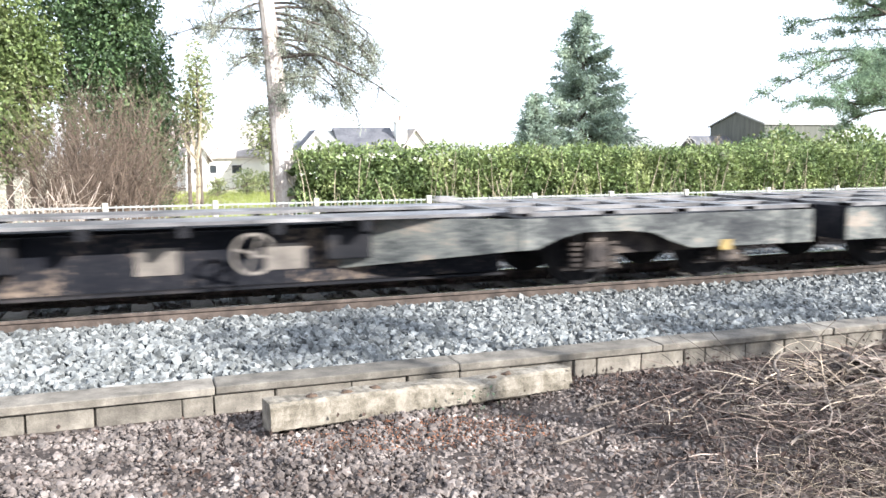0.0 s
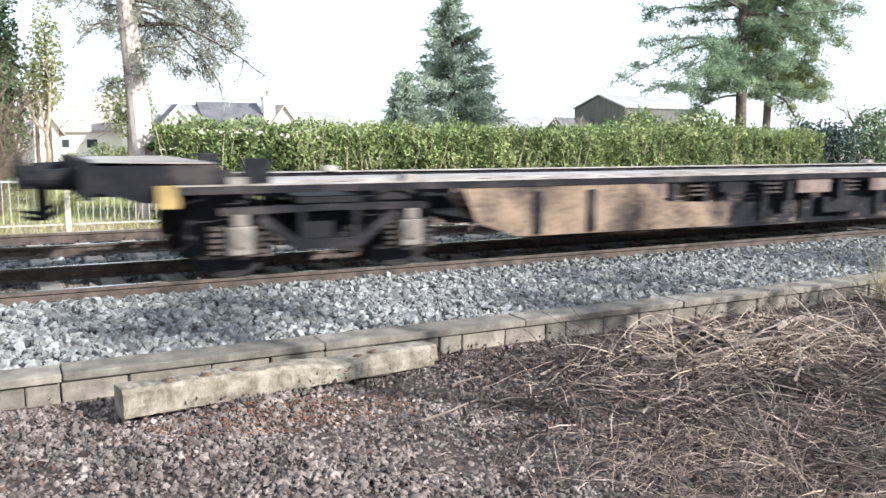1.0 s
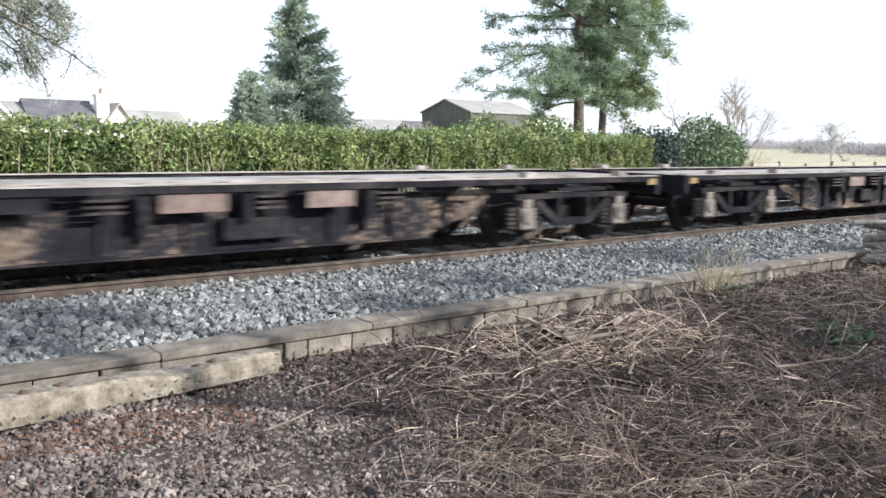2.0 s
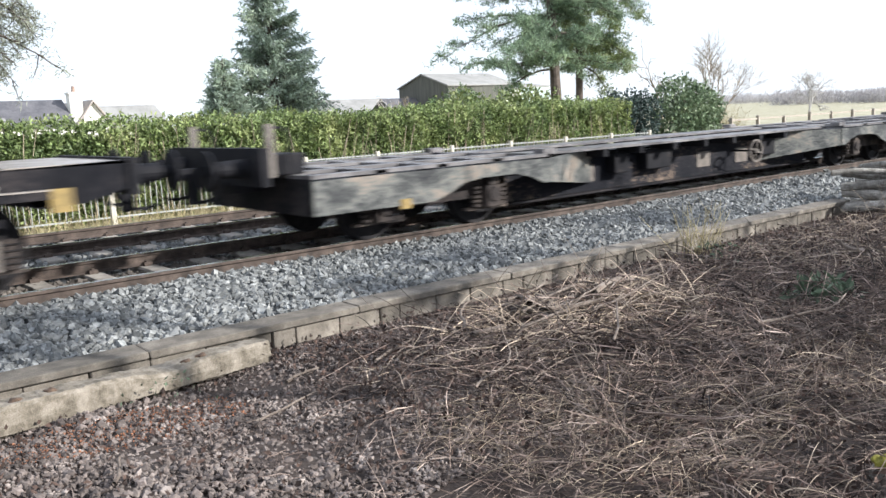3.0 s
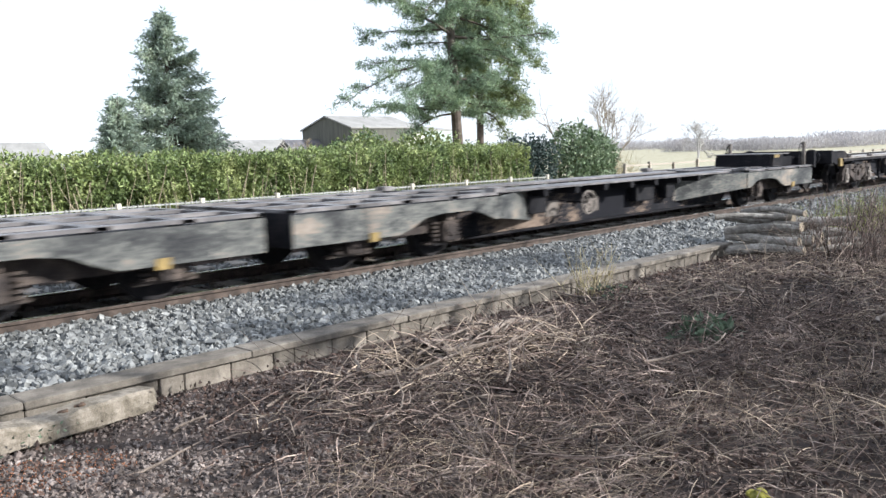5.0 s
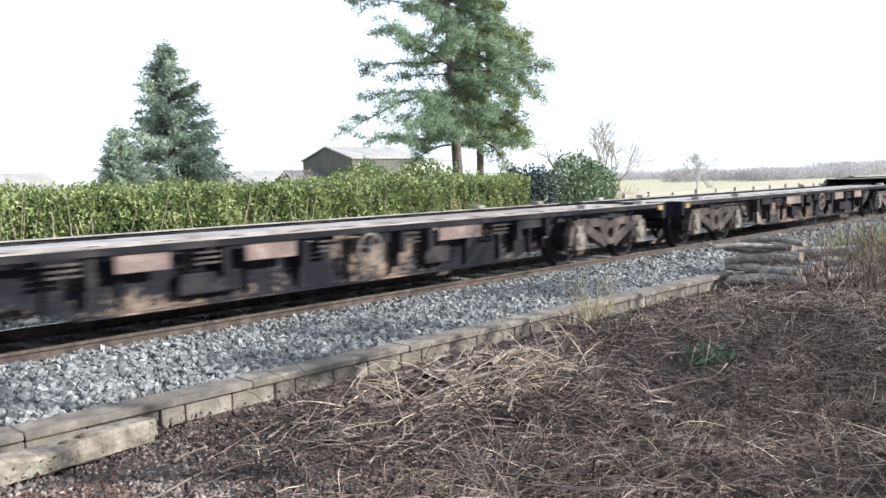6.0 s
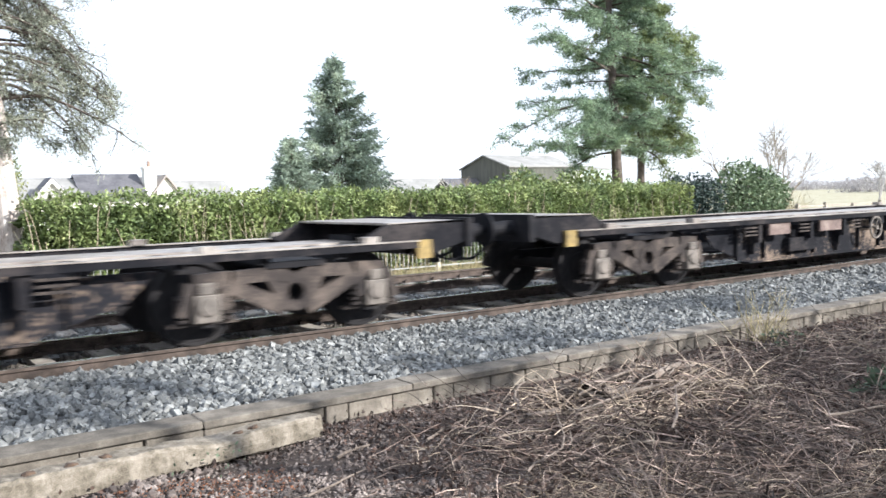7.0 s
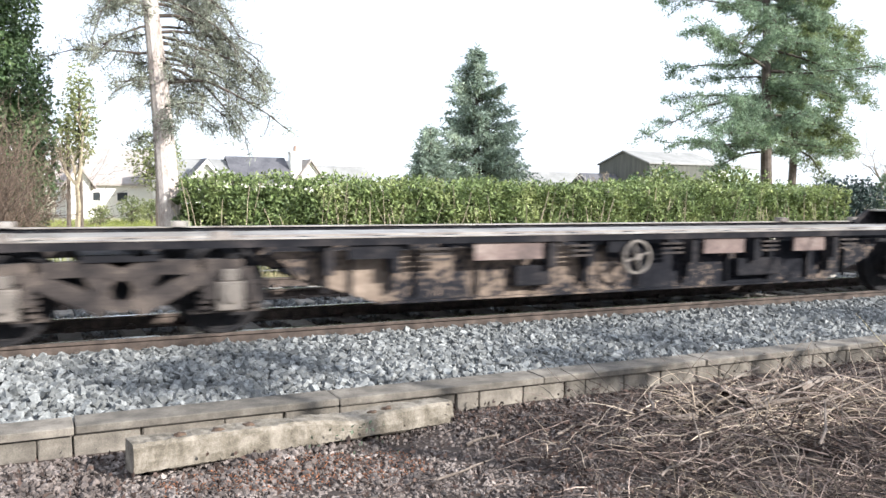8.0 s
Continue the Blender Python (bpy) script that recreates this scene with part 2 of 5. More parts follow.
# tan blotches stand for sunlit steel, navy-black ones for shade; grime over both
M_TAN = material("tan_grime_sun_shade", [(0.42, (0.007, 0.0075, 0.011)), (0.51, (0.018, 0.0175, 0.021)), (0.57, (0.14, 0.106, 0.083)), (0.74, (0.3, 0.236, 0.187))], 0.6, 0.8, bump=0.2, fine=18, spec=0.15)
M_NAVYBUSH = material("dark_bush_leaf", [(0.3, (0.018, 0.034, 0.03)), (0.7, (0.06, 0.09, 0.075))], 1.2, 0.5, bump=0, island=0.4, through_light=0.1)
M_BRANCH = material("brown_branch", [(0.3, (0.06, 0.045, 0.036)), (0.52, (0.16, 0.128, 0.105)), (0.72, (0.3, 0.25, 0.21))], 6, 0.92, bump=0.7)


# ---- mesh helpers ----
def add_box(bm, x0, x1, y0, y1, z0, z1):
    vs = [bm.verts.new((x, y, z)) for x in (x0, x1) for y in (y0, y1) for z in (z0, z1)]
    for q in ((0, 1, 3, 2), (4, 6, 7, 5), (0, 4, 5, 1), (2, 3, 7, 6), (0, 2, 6, 4), (1, 5, 7, 3)):
        bm.faces.new([vs[i] for i in q])
    return bm


def boxes(*specs):
    bm = bmesh.new()
    for s in specs:
        add_box(bm, *s)
    return bm


def part(name, bm, mat, parent=None, label="", bevel=0.0, at=None):
    """Link a bmesh as one mesh object, under a thing or a part when one is given."""
    bmesh.ops.recalc_face_normals(bm, faces=bm.faces)
    me = bpy.data.meshes.new(name)
    bm.to_mesh(me)
    bm.free()
    me.materials.append(mat)
    ob = new(name, me)
    if bevel:
        mod = ob.modifiers.new("edge", "BEVEL")
        mod.width, mod.segments, mod.limit_method = bevel, 2, "ANGLE"
    if parent is not None:
        ob.parent = parent
    if at is not None:
        ob.matrix_basis = at
    if label:
        ob["label"] = label
    return ob


def mesh_from(name, verts, faces, mat, smooth=False):
    me = bpy.data.meshes.new(name)
    me.from_pydata(verts.tolist() if hasattr(verts, "tolist") else verts, [], faces.tolist() if hasattr(faces, "tolist") else faces)
    me.materials.append(mat)
    if smooth:
        me.polygons.foreach_set("use_smooth", [True] * len(me.polygons))
    me.update()
    return new(name, me)


RNG = np.random.default_rng(7)


def ground_z(x, y):
    """Height of the ground sheet."""
    y = np.asarray(y, float)
    x = np.asarray(x, float)
    prof = np.interp(y, [-60, -8, 0, 4, 6.1, 6.2, 6.4, 7.3, 8.6, 8.72, 14.2, 14.7, 15.6, 17, 30, 60, 3000], [-1, -0.3, -0.2, -0.27, -0.34, -0.3, -0.18, -0.135, -0.13, -0.215, -0.215, -0.2, -0.42, -0.38, -0.45, -0.8, -2.5])
    near = np.clip((6.0 - y) / 0.5, 0, 1)
    bumps = 0.05 * np.sin(1.9 * x + 0.7 * y) * np.sin(1.3 * y - 0.6 * x) + 0.03 * np.sin(4.1 * x + 1.0) * np.sin(3.7 * y)
    mound = 0.12 * np.exp(-((x - 5.3) / 1.3) ** 2 - ((y - 4.4) / 0.9) ** 2)
    return prof + near * (bumps + mound)


# ---- the large structure ----
xs = np.concatenate([[-2500, -600, -200, -80, -40], np.arange(-20, 60, 0.5), [70, 90, 120, 200, 400, 900, 2500]])
ys = np.concatenate([[-600, -150, -60, -30, -15], np.arange(-8, 3, 0.5), np.arange(3, 6.1, 0.25), [6.1, 6.2, 6.4], np.arange(6.7, 18, 0.4), np.arange(18, 60, 3), [80, 120, 200, 400, 800, 1500, 2800]])
gx, gy = np.meshgrid(xs, ys)
gz = ground_z(gx, gy)
gv = np.stack([gx.ravel(), gy.ravel(), gz.ravel()], 1)
nx = len(xs)
ii = (np.arange(len(ys) - 1)[:, None] * nx + np.arange(nx - 1)[None]).ravel()
gf = np.stack([ii, ii + 1, ii + 1 + nx, ii + nx], 1)
ground = tagged(mesh_from("ground", gv, gf, M_GRASS, True), "grassy and earthy ground beside the railway", "ground", kind="structure")
ground.data.materials.append(M_EARTH)
ground.data.materials.append(M_BED)
cy = gv[gf].mean(1)
mi = np.where(cy[:, 1] < 6.3, 1, np.where(cy[:, 1] < 15.2, 2, 0))
ground.data.polygons.foreach_set("material_index", mi.astype(np.int32))

NEAR_RAIL, TRACK_Y, FAR_TRACK_Y = 8.73, 9.485, 12.885


def sleeper_mesh():
    bm = boxes((-0.12, 0.12, -1.25, 1.25, -0.34, -0.15))
    bmesh.ops.bevel(bm, geom=list(bm.edges), offset=0.02, segments=1, affect="EDGES")
    me = bpy.data.meshes.new("sleeper")
    bm.to_mesh(me)
    bm.free()
    me.materials.append(M_SLEEPER)
    return me


def railway_track(name, y, label):
    """Two rails with polished heads on evenly spaced sleepers, held by clips."""
    root = tagged(new(name), label, "railway track", kind="structure")
    prof = [(-0.07, -0.15), (0.07, -0.15), (0.07, -0.14), (0.012, -0.122), (0.012, -0.045), (0.036, -0.035), (0.036, -0.004), (-0.036, -0.004), (-0.036, -0.035), (-0.012, -0.045), (-0.012, -0.122), (-0.07, -0.14)]
    for side in (-0.7525, 0.7525):
        bm = bmesh.new()
        ends = [[bm.verts.new((x, y + side + a, b)) for a, b in prof] for x in (-60, 20, 300)]
        for e0, e1 in zip(ends, ends[1:]):
            for i in range(len(prof)):
                j = (i + 1) % len(prof)
                bm.faces.new((e0[i], e0[j], e1[j], e1[i]))
        web = part("rail", bm, M_RAILSIDE, root, "rusty steel rail")
        part("rail_head", boxes((-60, 300, y + side - 0.03, y + side + 0.03, -0.004, 0.0)), M_RAILTOP, web, "polished running surface")
    me = sleeper_mesh()
    clip = bmesh.new()
    for s in (-0.7525, 0.7525):
        for e in (-0.1, 0.1):
            add_box(clip, -0.05, 0.05, s + e - 0.025, s + e + 0.025, -0.15, -0.105)
            add_box(clip, -0.02, 0.02, s + e * 0.8 - 0.03, s + e * 0.8 + 0.03, -0.125, -0.09)
    cm = bpy.data.meshes.new("rail_clip")
    clip.to_mesh(cm)
    clip.free()
    cm.materials.append(M_RAILSIDE)
    for i in range(86):
        x = -4 + 0.65 * i
        s = new("sleeper", me)
        s.parent, s.location = root, (x, y, RNG.uniform(-0.006, 0.004))
        if i < 45:
            c = new("rail_clips", cm)
            c.parent, c.location = s, (0, 0, 0)
    return root


railway_track("railway_track", TRACK_Y, "near railway track of rusty rails on concrete sleepers in ballast")
railway_track("railway_track", FAR_TRACK_Y, "far railway track of rusty rails on concrete sleepers in ballast")

# ---- the low wall of coping slabs on blocks ----
wall = tagged(part("retaining_wall", boxes((-14, 13.6, 6.16, 6.34, -0.7, -0.18)), M_CONCRETE), "low weathered concrete block retaining wall beside the ballast", "wall", kind="structure")


def rough_block(name, lx, ly, lz, mat, jitter=0.006, cut=0.012):
    bm = boxes((0, lx, 0, ly, 0, lz))
    bmesh.ops.bevel(bm, geom=list(bm.edges), offset=cut, segments=1, affect="EDGES")
    for v in bm.verts:
        v.co += Vector(RNG.uniform(-jitter, jitter, 3))
    bmesh.ops.recalc_face_normals(bm, faces=bm.faces)
    me = bpy.data.meshes.new(name)
    bm.to_mesh(me)
    bm.free()
    me.materials.append(mat)
    return me


slabs = [rough_block("coping_slab", 1.87, 0.3, 0.06, M_CONCRETE, 0.003, 0.008) for _ in range(4)]
for i in range(14):
    s = new("coping_slab", slabs[i % 4])
    s.parent = wall
    s.matrix_basis = pose(-12.75 + 1.88 * i, 6.075 + RNG.uniform(-0.01, 0.01), -0.18 + RNG.uniform(-0.0015, 0.0015), 0, RNG.uniform(-0.05, 0.05), RNG.uniform(-0.15, 0.15))
x = -9.0
while x < 13.2:
    w = float(RNG.choice([0.22, 0.3, 0.44, 0.44, 0.44, 0.58]))
    b = new("block", rough_block("block", w - 0.012, 0.15, 0.2, M_CONCRETE, 0.004, 0.008))
    b.parent = wall
    b.matrix_basis = pose(x, 6.115 + RNG.uniform(-0.008, 0.008), -0.385, 0, 0, RNG.uniform(-0.4, 0.4))
    x += w


def oriented(x0, y0, x1, y1, z):
    a = math.degrees(math.atan2(y1 - y0, x1 - x0))
    return pose(x0, y0, z, 0, 0, a), math.hypot(x1 - x0, y1 - y0)


# ---- the fallen concrete beam ----
def concrete_beam():
    m, length = oriented(0.71, 5.46, 3.07, 5.69, -0.322)
    n = 110
    bm = bmesh.new()
    rings = []
    for i in range(n + 1):
        u = i / n
        x = u * length
        chip = 0.05 * math.exp(-((u - 0.66) / 0.1) ** 2) + 0.006 * noise.noise((x * 6, 0, 1)) + 0.007 * noise.noise((x * 23, 0, 4))
        top = 0.212 - 0.022 * u - chip
        back = top - 0.01 + 0.02 * noise.noise((x * 5, 3, 0)) + 0.5 * chip
        wide = 0.24
        ring = [(0.03, 0.012 + 0.012 * noise.noise((x * 8, 7, 0))), (0.0, 0.03), (-0.004, 0.09), (0, top * 0.6), (0.004, top - 0.022), (0.024, top), (wide * 0.5, 0.5 * (top + back) + 0.008 * noise.noise((x * 14, 1, 0))), (wide - 0.02, back), (wide, back - 0.03), (wide, 0)]
        j = 0.007
        rings.append([bm.verts.new((x + (0.012 * noise.noise((a * 20, b * 20, 0)) if i in (0, n) else 0), a + j * noise.noise((x * 24, a * 30, b * 19)), b + j * noise.noise((x * 27, a * 19, b * 30)))) for a, b in ring])
    k = len(rings[0])
    for r0, r1 in zip(rings, rings[1:]):
        for i in range(k):
            bm.faces.new((r0[i], r0[(i + 1) % k], r1[(i + 1) % k], r1[i]))
    bm.faces.new(rings[0])
    bm.faces.new(rings[-1][::-1])
    ob = tagged(part("concrete_beam", bm, M_BEAM, at=m), "weathered concrete beam with chipped edge lying beside the low wall", "concrete beam")
    for u, v in ((0.13, 0.1), (0.235, 0.1), (0.33, 0.12), (0.73, 0.11), (0.78, 0.1)):
        f = bmesh.new()
        bmesh.ops.create_icosphere(f, subdivisions=2, radius=0.032)
        for w in f.verts:
            w.co = Vector((w.co.x * 1.3, w.co.y, w.co.z * 0.7)) * (1 + 0.5 * noise.noise(w.co * 40 + Vector((u * 9, 0, 0))))
        part("fixing_stub", f, M_RUSTDARK, ob, "rusty fixing stub", at=Matrix.Translation((u * length, v, 0.208 - 0.022 * u - 0.05 * math.exp(-((u - 0.66) / 0.1) ** 2))))
    return ob


concrete_beam()

# ---- loose stones ----

def unit_stone():
    bm = bmesh.new()
    bmesh.ops.create_icosphere(bm, subdivisions=1, radius=1)
    v = np.array([p.co[:] for p in bm.verts])
    f = np.array([[p.index for p in q.verts] for q in bm.faces])
    bm.free()
    return v, f


OCT_V = np.array([(1, 0, 0), (-1, 0, 0), (0, 1, 0), (0, -1, 0), (0, 0, 1), (0, 0, -1)], float)
OCT_F = np.array([(0, 2, 4), (2, 1, 4), (1, 3, 4), (3, 0, 4), (2, 0, 5), (1, 2, 5), (3, 1, 5), (0, 3, 5)])


def rotations(n):
    q = RNG.normal(size=(n, 4))
    q /= np.linalg.norm(q, axis=1)[:, None]
    w, x, y, z = q.T
    return np.stack([1 - 2 * (y * y + z * z), 2 * (x * y - z * w), 2 * (x * z + y * w), 2 * (x * y + z * w), 1 - 2 * (x * x + z * z), 2 * (y * z - x * w), 2 * (x * z - y * w), 2 * (y * z + x * w), 1 - 2 * (x * x + y * y)], 1).reshape(n, 3, 3)


def scatter(places, radius, base, jitter=0.22):
    """Vertices and faces of many irregular stones at places."""
    bv, bf = base
    n, k = len(places), len(bv)
    v = bv[None] * (1 + RNG.uniform(-jitter, jitter, (n, k, 1)))
    v = v * RNG.uniform(0.62, 1.25, (n, 1, 3)) * np.asarray(radius).reshape(-1, 1, 1)
    v = np.einsum("nij,nkj->nki", rotations(n), v) + places[:, None]
    f = bf[None] + (np.arange(n) * k)[:, None, None]
    return v.reshape(-1, 3), f.reshape(-1, 3)


def stone_patch(x0, x1, y0, y1, density, r0, r1, lift=0.012):
    n = int((x1 - x0) * (y1 - y0) * density)
    p = np.stack([RNG.uniform(x0, x1, n), RNG.uniform(y0, y1, n), np.zeros(n)], 1)
    p[:, 2] = ground_z(p[:, 0], p[:, 1]) + RNG.uniform(-0.012, lift, n)
    return p, RNG.uniform(r0, r1, n)


STONE = unit_stone()
CUBE = (np.array([(x, y, z) for x in (-0.8, 0.8) for y in (-0.8, 0.8) for z in (-0.8, 0.8)]), np.array([(0, 1, 3), (0, 3, 2), (4, 6, 7), (4, 7, 5), (0, 4, 5), (0, 5, 1), (2, 3, 7), (2, 7, 6), (0, 2, 6), (0, 6, 4), (1, 5, 7), (1, 7, 3)]))
patches = [stone_patch(-3, 15, 6.36, 8.66, 640, 0.021, 0.04, 0.032), stone_patch(-3, 26, 10.3, 12.07, 160, 0.028, 0.045, 0.03), stone_patch(-3, 26, 12.2, 15.0, 130, 0.028, 0.045), stone_patch(15, 62, 6.1, 8.66, 150, 0.035, 0.055, 0.03)]


def stone_sheet(name, patches, mat, label):
    pv, pf, off = [], [], 0
    for p, r in patches:
        for base, pick, jit in ((STONE, slice(0, None, 2), 0.3), (CUBE, slice(1, None, 2), 0.42)):
            v, f = scatter(p[pick], r[pick], base, jit)
            pv.append(v)
            pf.append(f + off)
            off += len(v)
    return tagged(mesh_from(name, np.concatenate(pv), np.concatenate(pf), mat), label, "ballast", kind="stuff")


stone_sheet("ballast", patches, M_STONE, "angular grey crushed-stone track ballast")
stone_sheet("track_ballast", [stone_patch(-3, 16, 8.8, 10.17, 330, 0.024, 0.04), stone_patch(16, 50, 8.8, 10.17, 90, 0.035, 0.05)], M_OILSHADESTONE, "oily brownish ballast between the rails, darkened for the train's shade")

p, r = stone_patch(-2.6, 4.6, 2.9, 6.08, 1700, 0.009, 0.022, 0.014)
keep = RNG.uniform(size=len(p)) < np.clip(1.5 - 0.26 * (p[:, 0] - 0.2), 0.35, 1)
v1, f1 = scatter(p[keep], r[keep], (OCT_V, OCT_F), 0.3)
p, r = stone_patch(-2.6, 2.4, 3.4, 6.05, 160, 0.02, 0.036, 0.012)
v2, f2 = scatter(p, r, STONE)
p, r = stone_patch(3.4, 12, 2.2, 6.05, 110, 0.008, 0.022, 0.01)
v3, f3 = scatter(p, r, (OCT_V, OCT_F), 0.3)
tagged(mesh_from("gravel", np.concatenate([v1, v2, v3]), np.concatenate([f1, f2 + len(v1), f3 + len(v1) + len(v2)]), M_GRAVEL), "dull brown-grey loose gravel and stones", "gravel", kind="stuff")
p, r = stone_patch(0.8, 2.5, 4.8, 5.42, 2600, 0.003, 0.009, 0.022)
v1, f1 = scatter(p, r, (OCT_V, OCT_F), 0.3)
tagged(mesh_from("rust_flakes", v1, f1, M_FLAKES), "orange-brown rust flakes and crumbs on gravel", "rust debris", kind="stuff")

# ---- plants: tubes, leaves and twigs ----
class Growth:
    """Collects many tubes and leaf cards into one mesh."""

    def __init__(self):
        self.v, self.f, self.n = [], [], 0

    def add(self, v, f):
        self.v.append(v)
        self.f.extend((f + self.n).tolist())
        self.n += len(v)

    def tube(self, pts, r0, r1, sides=6):
        pts = np.asarray(pts, float)
        k = len(pts)
        d = np.gradient(pts, axis=0)
        d /= np.linalg.norm(d, axis=1)[:, None] + 1e-9
        ref = np.where(np.abs(d[:, 2:3]) > 0.9, np.array([[1.0, 0, 0]]), np.array([[0, 0, 1.0]]))
        a = np.cross(d, ref)
        a /= np.linalg.norm(a, axis=1)[:, None] + 1e-9
        b = np.cross(d, a)
        r = np.linspace(r0, r1, k)[:, None, None]
        th = np.arange(sides) * 2 * np.pi / sides
        ring = pts[:, None] + r * (np.cos(th)[None, :, None] * a[:, None] + np.sin(th)[None, :, None] * b[:, None])
        i = (np.arange(k - 1)[:, None] * sides + np.arange(sides)[None]).ravel()
        j = (np.arange(k - 1)[:, None] * sides + (np.arange(sides)[None] + 1) % sides).ravel()
        self.add(ring.reshape(-1, 3), np.stack([i, j, j + sides, i + sides], 1))

    def stems(self, base, way, length, r0, segs=5, curl=0.35, sag=0.0, sides=3):
        """Many thin wandering stems at once."""
        n = len(base)
        pts = np.zeros((n, segs + 1, 3))
        pts[:, 0] = base
        d = way / np.linalg.norm(way, axis=1)[:, None]
        for s in range(segs):
            d = d + RNG.normal(0, curl, (n, 3)) * 0.5
            d[:, 2] -= sag
            d /= np.linalg.norm(d, axis=1)[:, None]
            pts[:, s + 1] = pts[:, s] + d * (length / segs)[:, None]
        ref = RNG.normal(size=(n, 1, 3))
        a = np.cross(np.gradient(pts, axis=1), ref)
        a /= np.linalg.norm(a, axis=2)[:, :, None] + 1e-9
        dd = np.gradient(pts, axis=1)
        dd /= np.linalg.norm(dd, axis=2)[:, :, None] + 1e-9
        b = np.cross(dd, a)
        th = np.arange(sides) * 2 * np.pi / sides
        rr = np.asarray(r0)[:, None] * np.linspace(1, 0.45, segs + 1)[None]
        ring = pts[:, :, None] + rr[:, :, None, None] * (np.cos(th)[None, None, :, None] * a[:, :, None] + np.sin(th)[None, None, :, None] * b[:, :, None])
        m = (segs + 1) * sides
        i = (np.arange(segs)[:, None] * sides + np.arange(sides)[None]).ravel()
        j = (np.arange(segs)[:, None] * sides + (np.arange(sides)[None] + 1) % sides).ravel()
        q = np.stack([i, j, j + sides, i + sides], 1)
        self.add(ring.reshape(-1, 3), (q[None] + (np.arange(n) * m)[:, None, None]).reshape(-1, 4))
        return pts

    def leaves(self, places, length, width, way=None, spread=1.0):
        """Leaf cards, diamond shaped and slightly folded."""
        n = len(places)
        d = RNG.normal(size=(n, 3)) * spread
        if way is not None:
            d = d + way
        d /= np.linalg.norm(d, axis=1)[:, None] + 1e-9
        side = np.cross(d, RNG.normal(size=(n, 3)))
        side /= np.linalg.norm(side, axis=1)[:, None] + 1e-9
        up = np.cross(d, side)
        L = (np.asarray(length) * np.ones(n))[:, None]
        W = (np.asarray(width) * np.ones(n))[:, None]
        v = np.stack([places, places + d * L * 0.45 + side * W * 0.5 + up * W * 0.12, places + d * L, places + d * L * 0.45 - side * W * 0.5 + up * W * 0.12], 1)
        self.add(v.reshape(-1, 3), (np.arange(4)[None] + (np.arange(n) * 4)[:, None]))

    def out(self, name, mat, parent=None, label=""):
        me = bpy.data.meshes.new(name)
        me.from_pydata(np.concatenate(self.v).tolist(), [], self.f)
        me.materials.append(mat)
        me.update()
        ob = new(name, me)
        if parent is not None:
            ob.parent = parent
        if label:
            ob["label"] = label
        return ob


def wander(p, d, length, segs, bend, drift=(0, 0, 0)):
    pts = [np.array(p, float)]
    d = np.array(d, float)
    d /= np.linalg.norm(d)
    for _ in range(segs):
        d = d + RNG.normal(0, bend, 3) + np.array(drift) / segs
        d /= np.linalg.norm(d)
        pts.append(pts[-1] + d * length / segs)
    return np.array(pts)


def spruce(x, y, h, r, low, label, step=0.34, leaf=0.26, seed_shift=0):
    """A conical evergreen: straight trunk, whorled drooping branches, needle sprays."""
    z = float(ground_z(x, y))
    root = tagged(new("conifer_tree"), label, "tree")
    root.location = (x, y, z)
    t = Growth()
    t.tube([(0, 0, 0), (0.05, 0, h * 0.5), (0, 0, h)], 0.03 * h ** 0.9 + 0.03, 0.02, 7)
    t.out("trunk", M_BARK, root)
    limbs, fol = Growth(), Growth()
    zz = low
    while zz < h - 0.15:
        u = (zz - low) / (h - low)
        reach = r * (1 - u) ** 0.8 * (0.5 + 0.5 * min(1, u / 0.12 + 0.45))
        n = int(5 + 5 * (1 - u))
        for k in range(n):
            a = RNG.uniform(0, 2 * np.pi)
            L = reach * RNG.uniform(0.55, 1.12) + 0.12
            pts = wander((0, 0, zz + RNG.uniform(-0.15, 0.15)), (math.cos(a), math.sin(a), 0.25 - 0.35 * (1 - u)), L, 4, 0.09, (0, 0, 0.3))
            limbs.tube(pts, 0.012 + 0.012 * L, 0.005, 4)
            m = int(22 + 62 * L)
            s = RNG.uniform(0.15, 1.0, m) ** 0.75 * 4
            i = np.minimum(s.astype(int), 3)
            base = pts[i] + (pts[i + 1] - pts[i]) * (s - i)[:, None]
            base = base + RNG.normal(0, 1, (m, 3)) * np.array([0.09, 0.09, 0.05]) * (0.5 + L * 0.5)
            out = np.array([math.cos(a), math.sin(a), 0.0])
            fol.leaves(base, RNG.uniform(0.55, 1.2, m) * leaf, RNG.uniform(0.14, 0.28, m) * leaf, out * 1.0 + np.array([0, 0, -0.35]), 0.75)
        zz += step * RNG.uniform(0.7, 1.2) * (1.0 - 0.35 * u)
    fol.leaves(np.stack([RNG.normal(0, 0.05, 40), RNG.normal(0, 0.05, 40), RNG.uniform(h - 0.7, h + 0.1, 40)], 1), 0.22, 0.07, np.array([0, 0, 0.6]), 0.5)
    limbs.out("limbwork", M_BARK, root)
    fol.out("crown", M_NEEDLE, root)
    return root


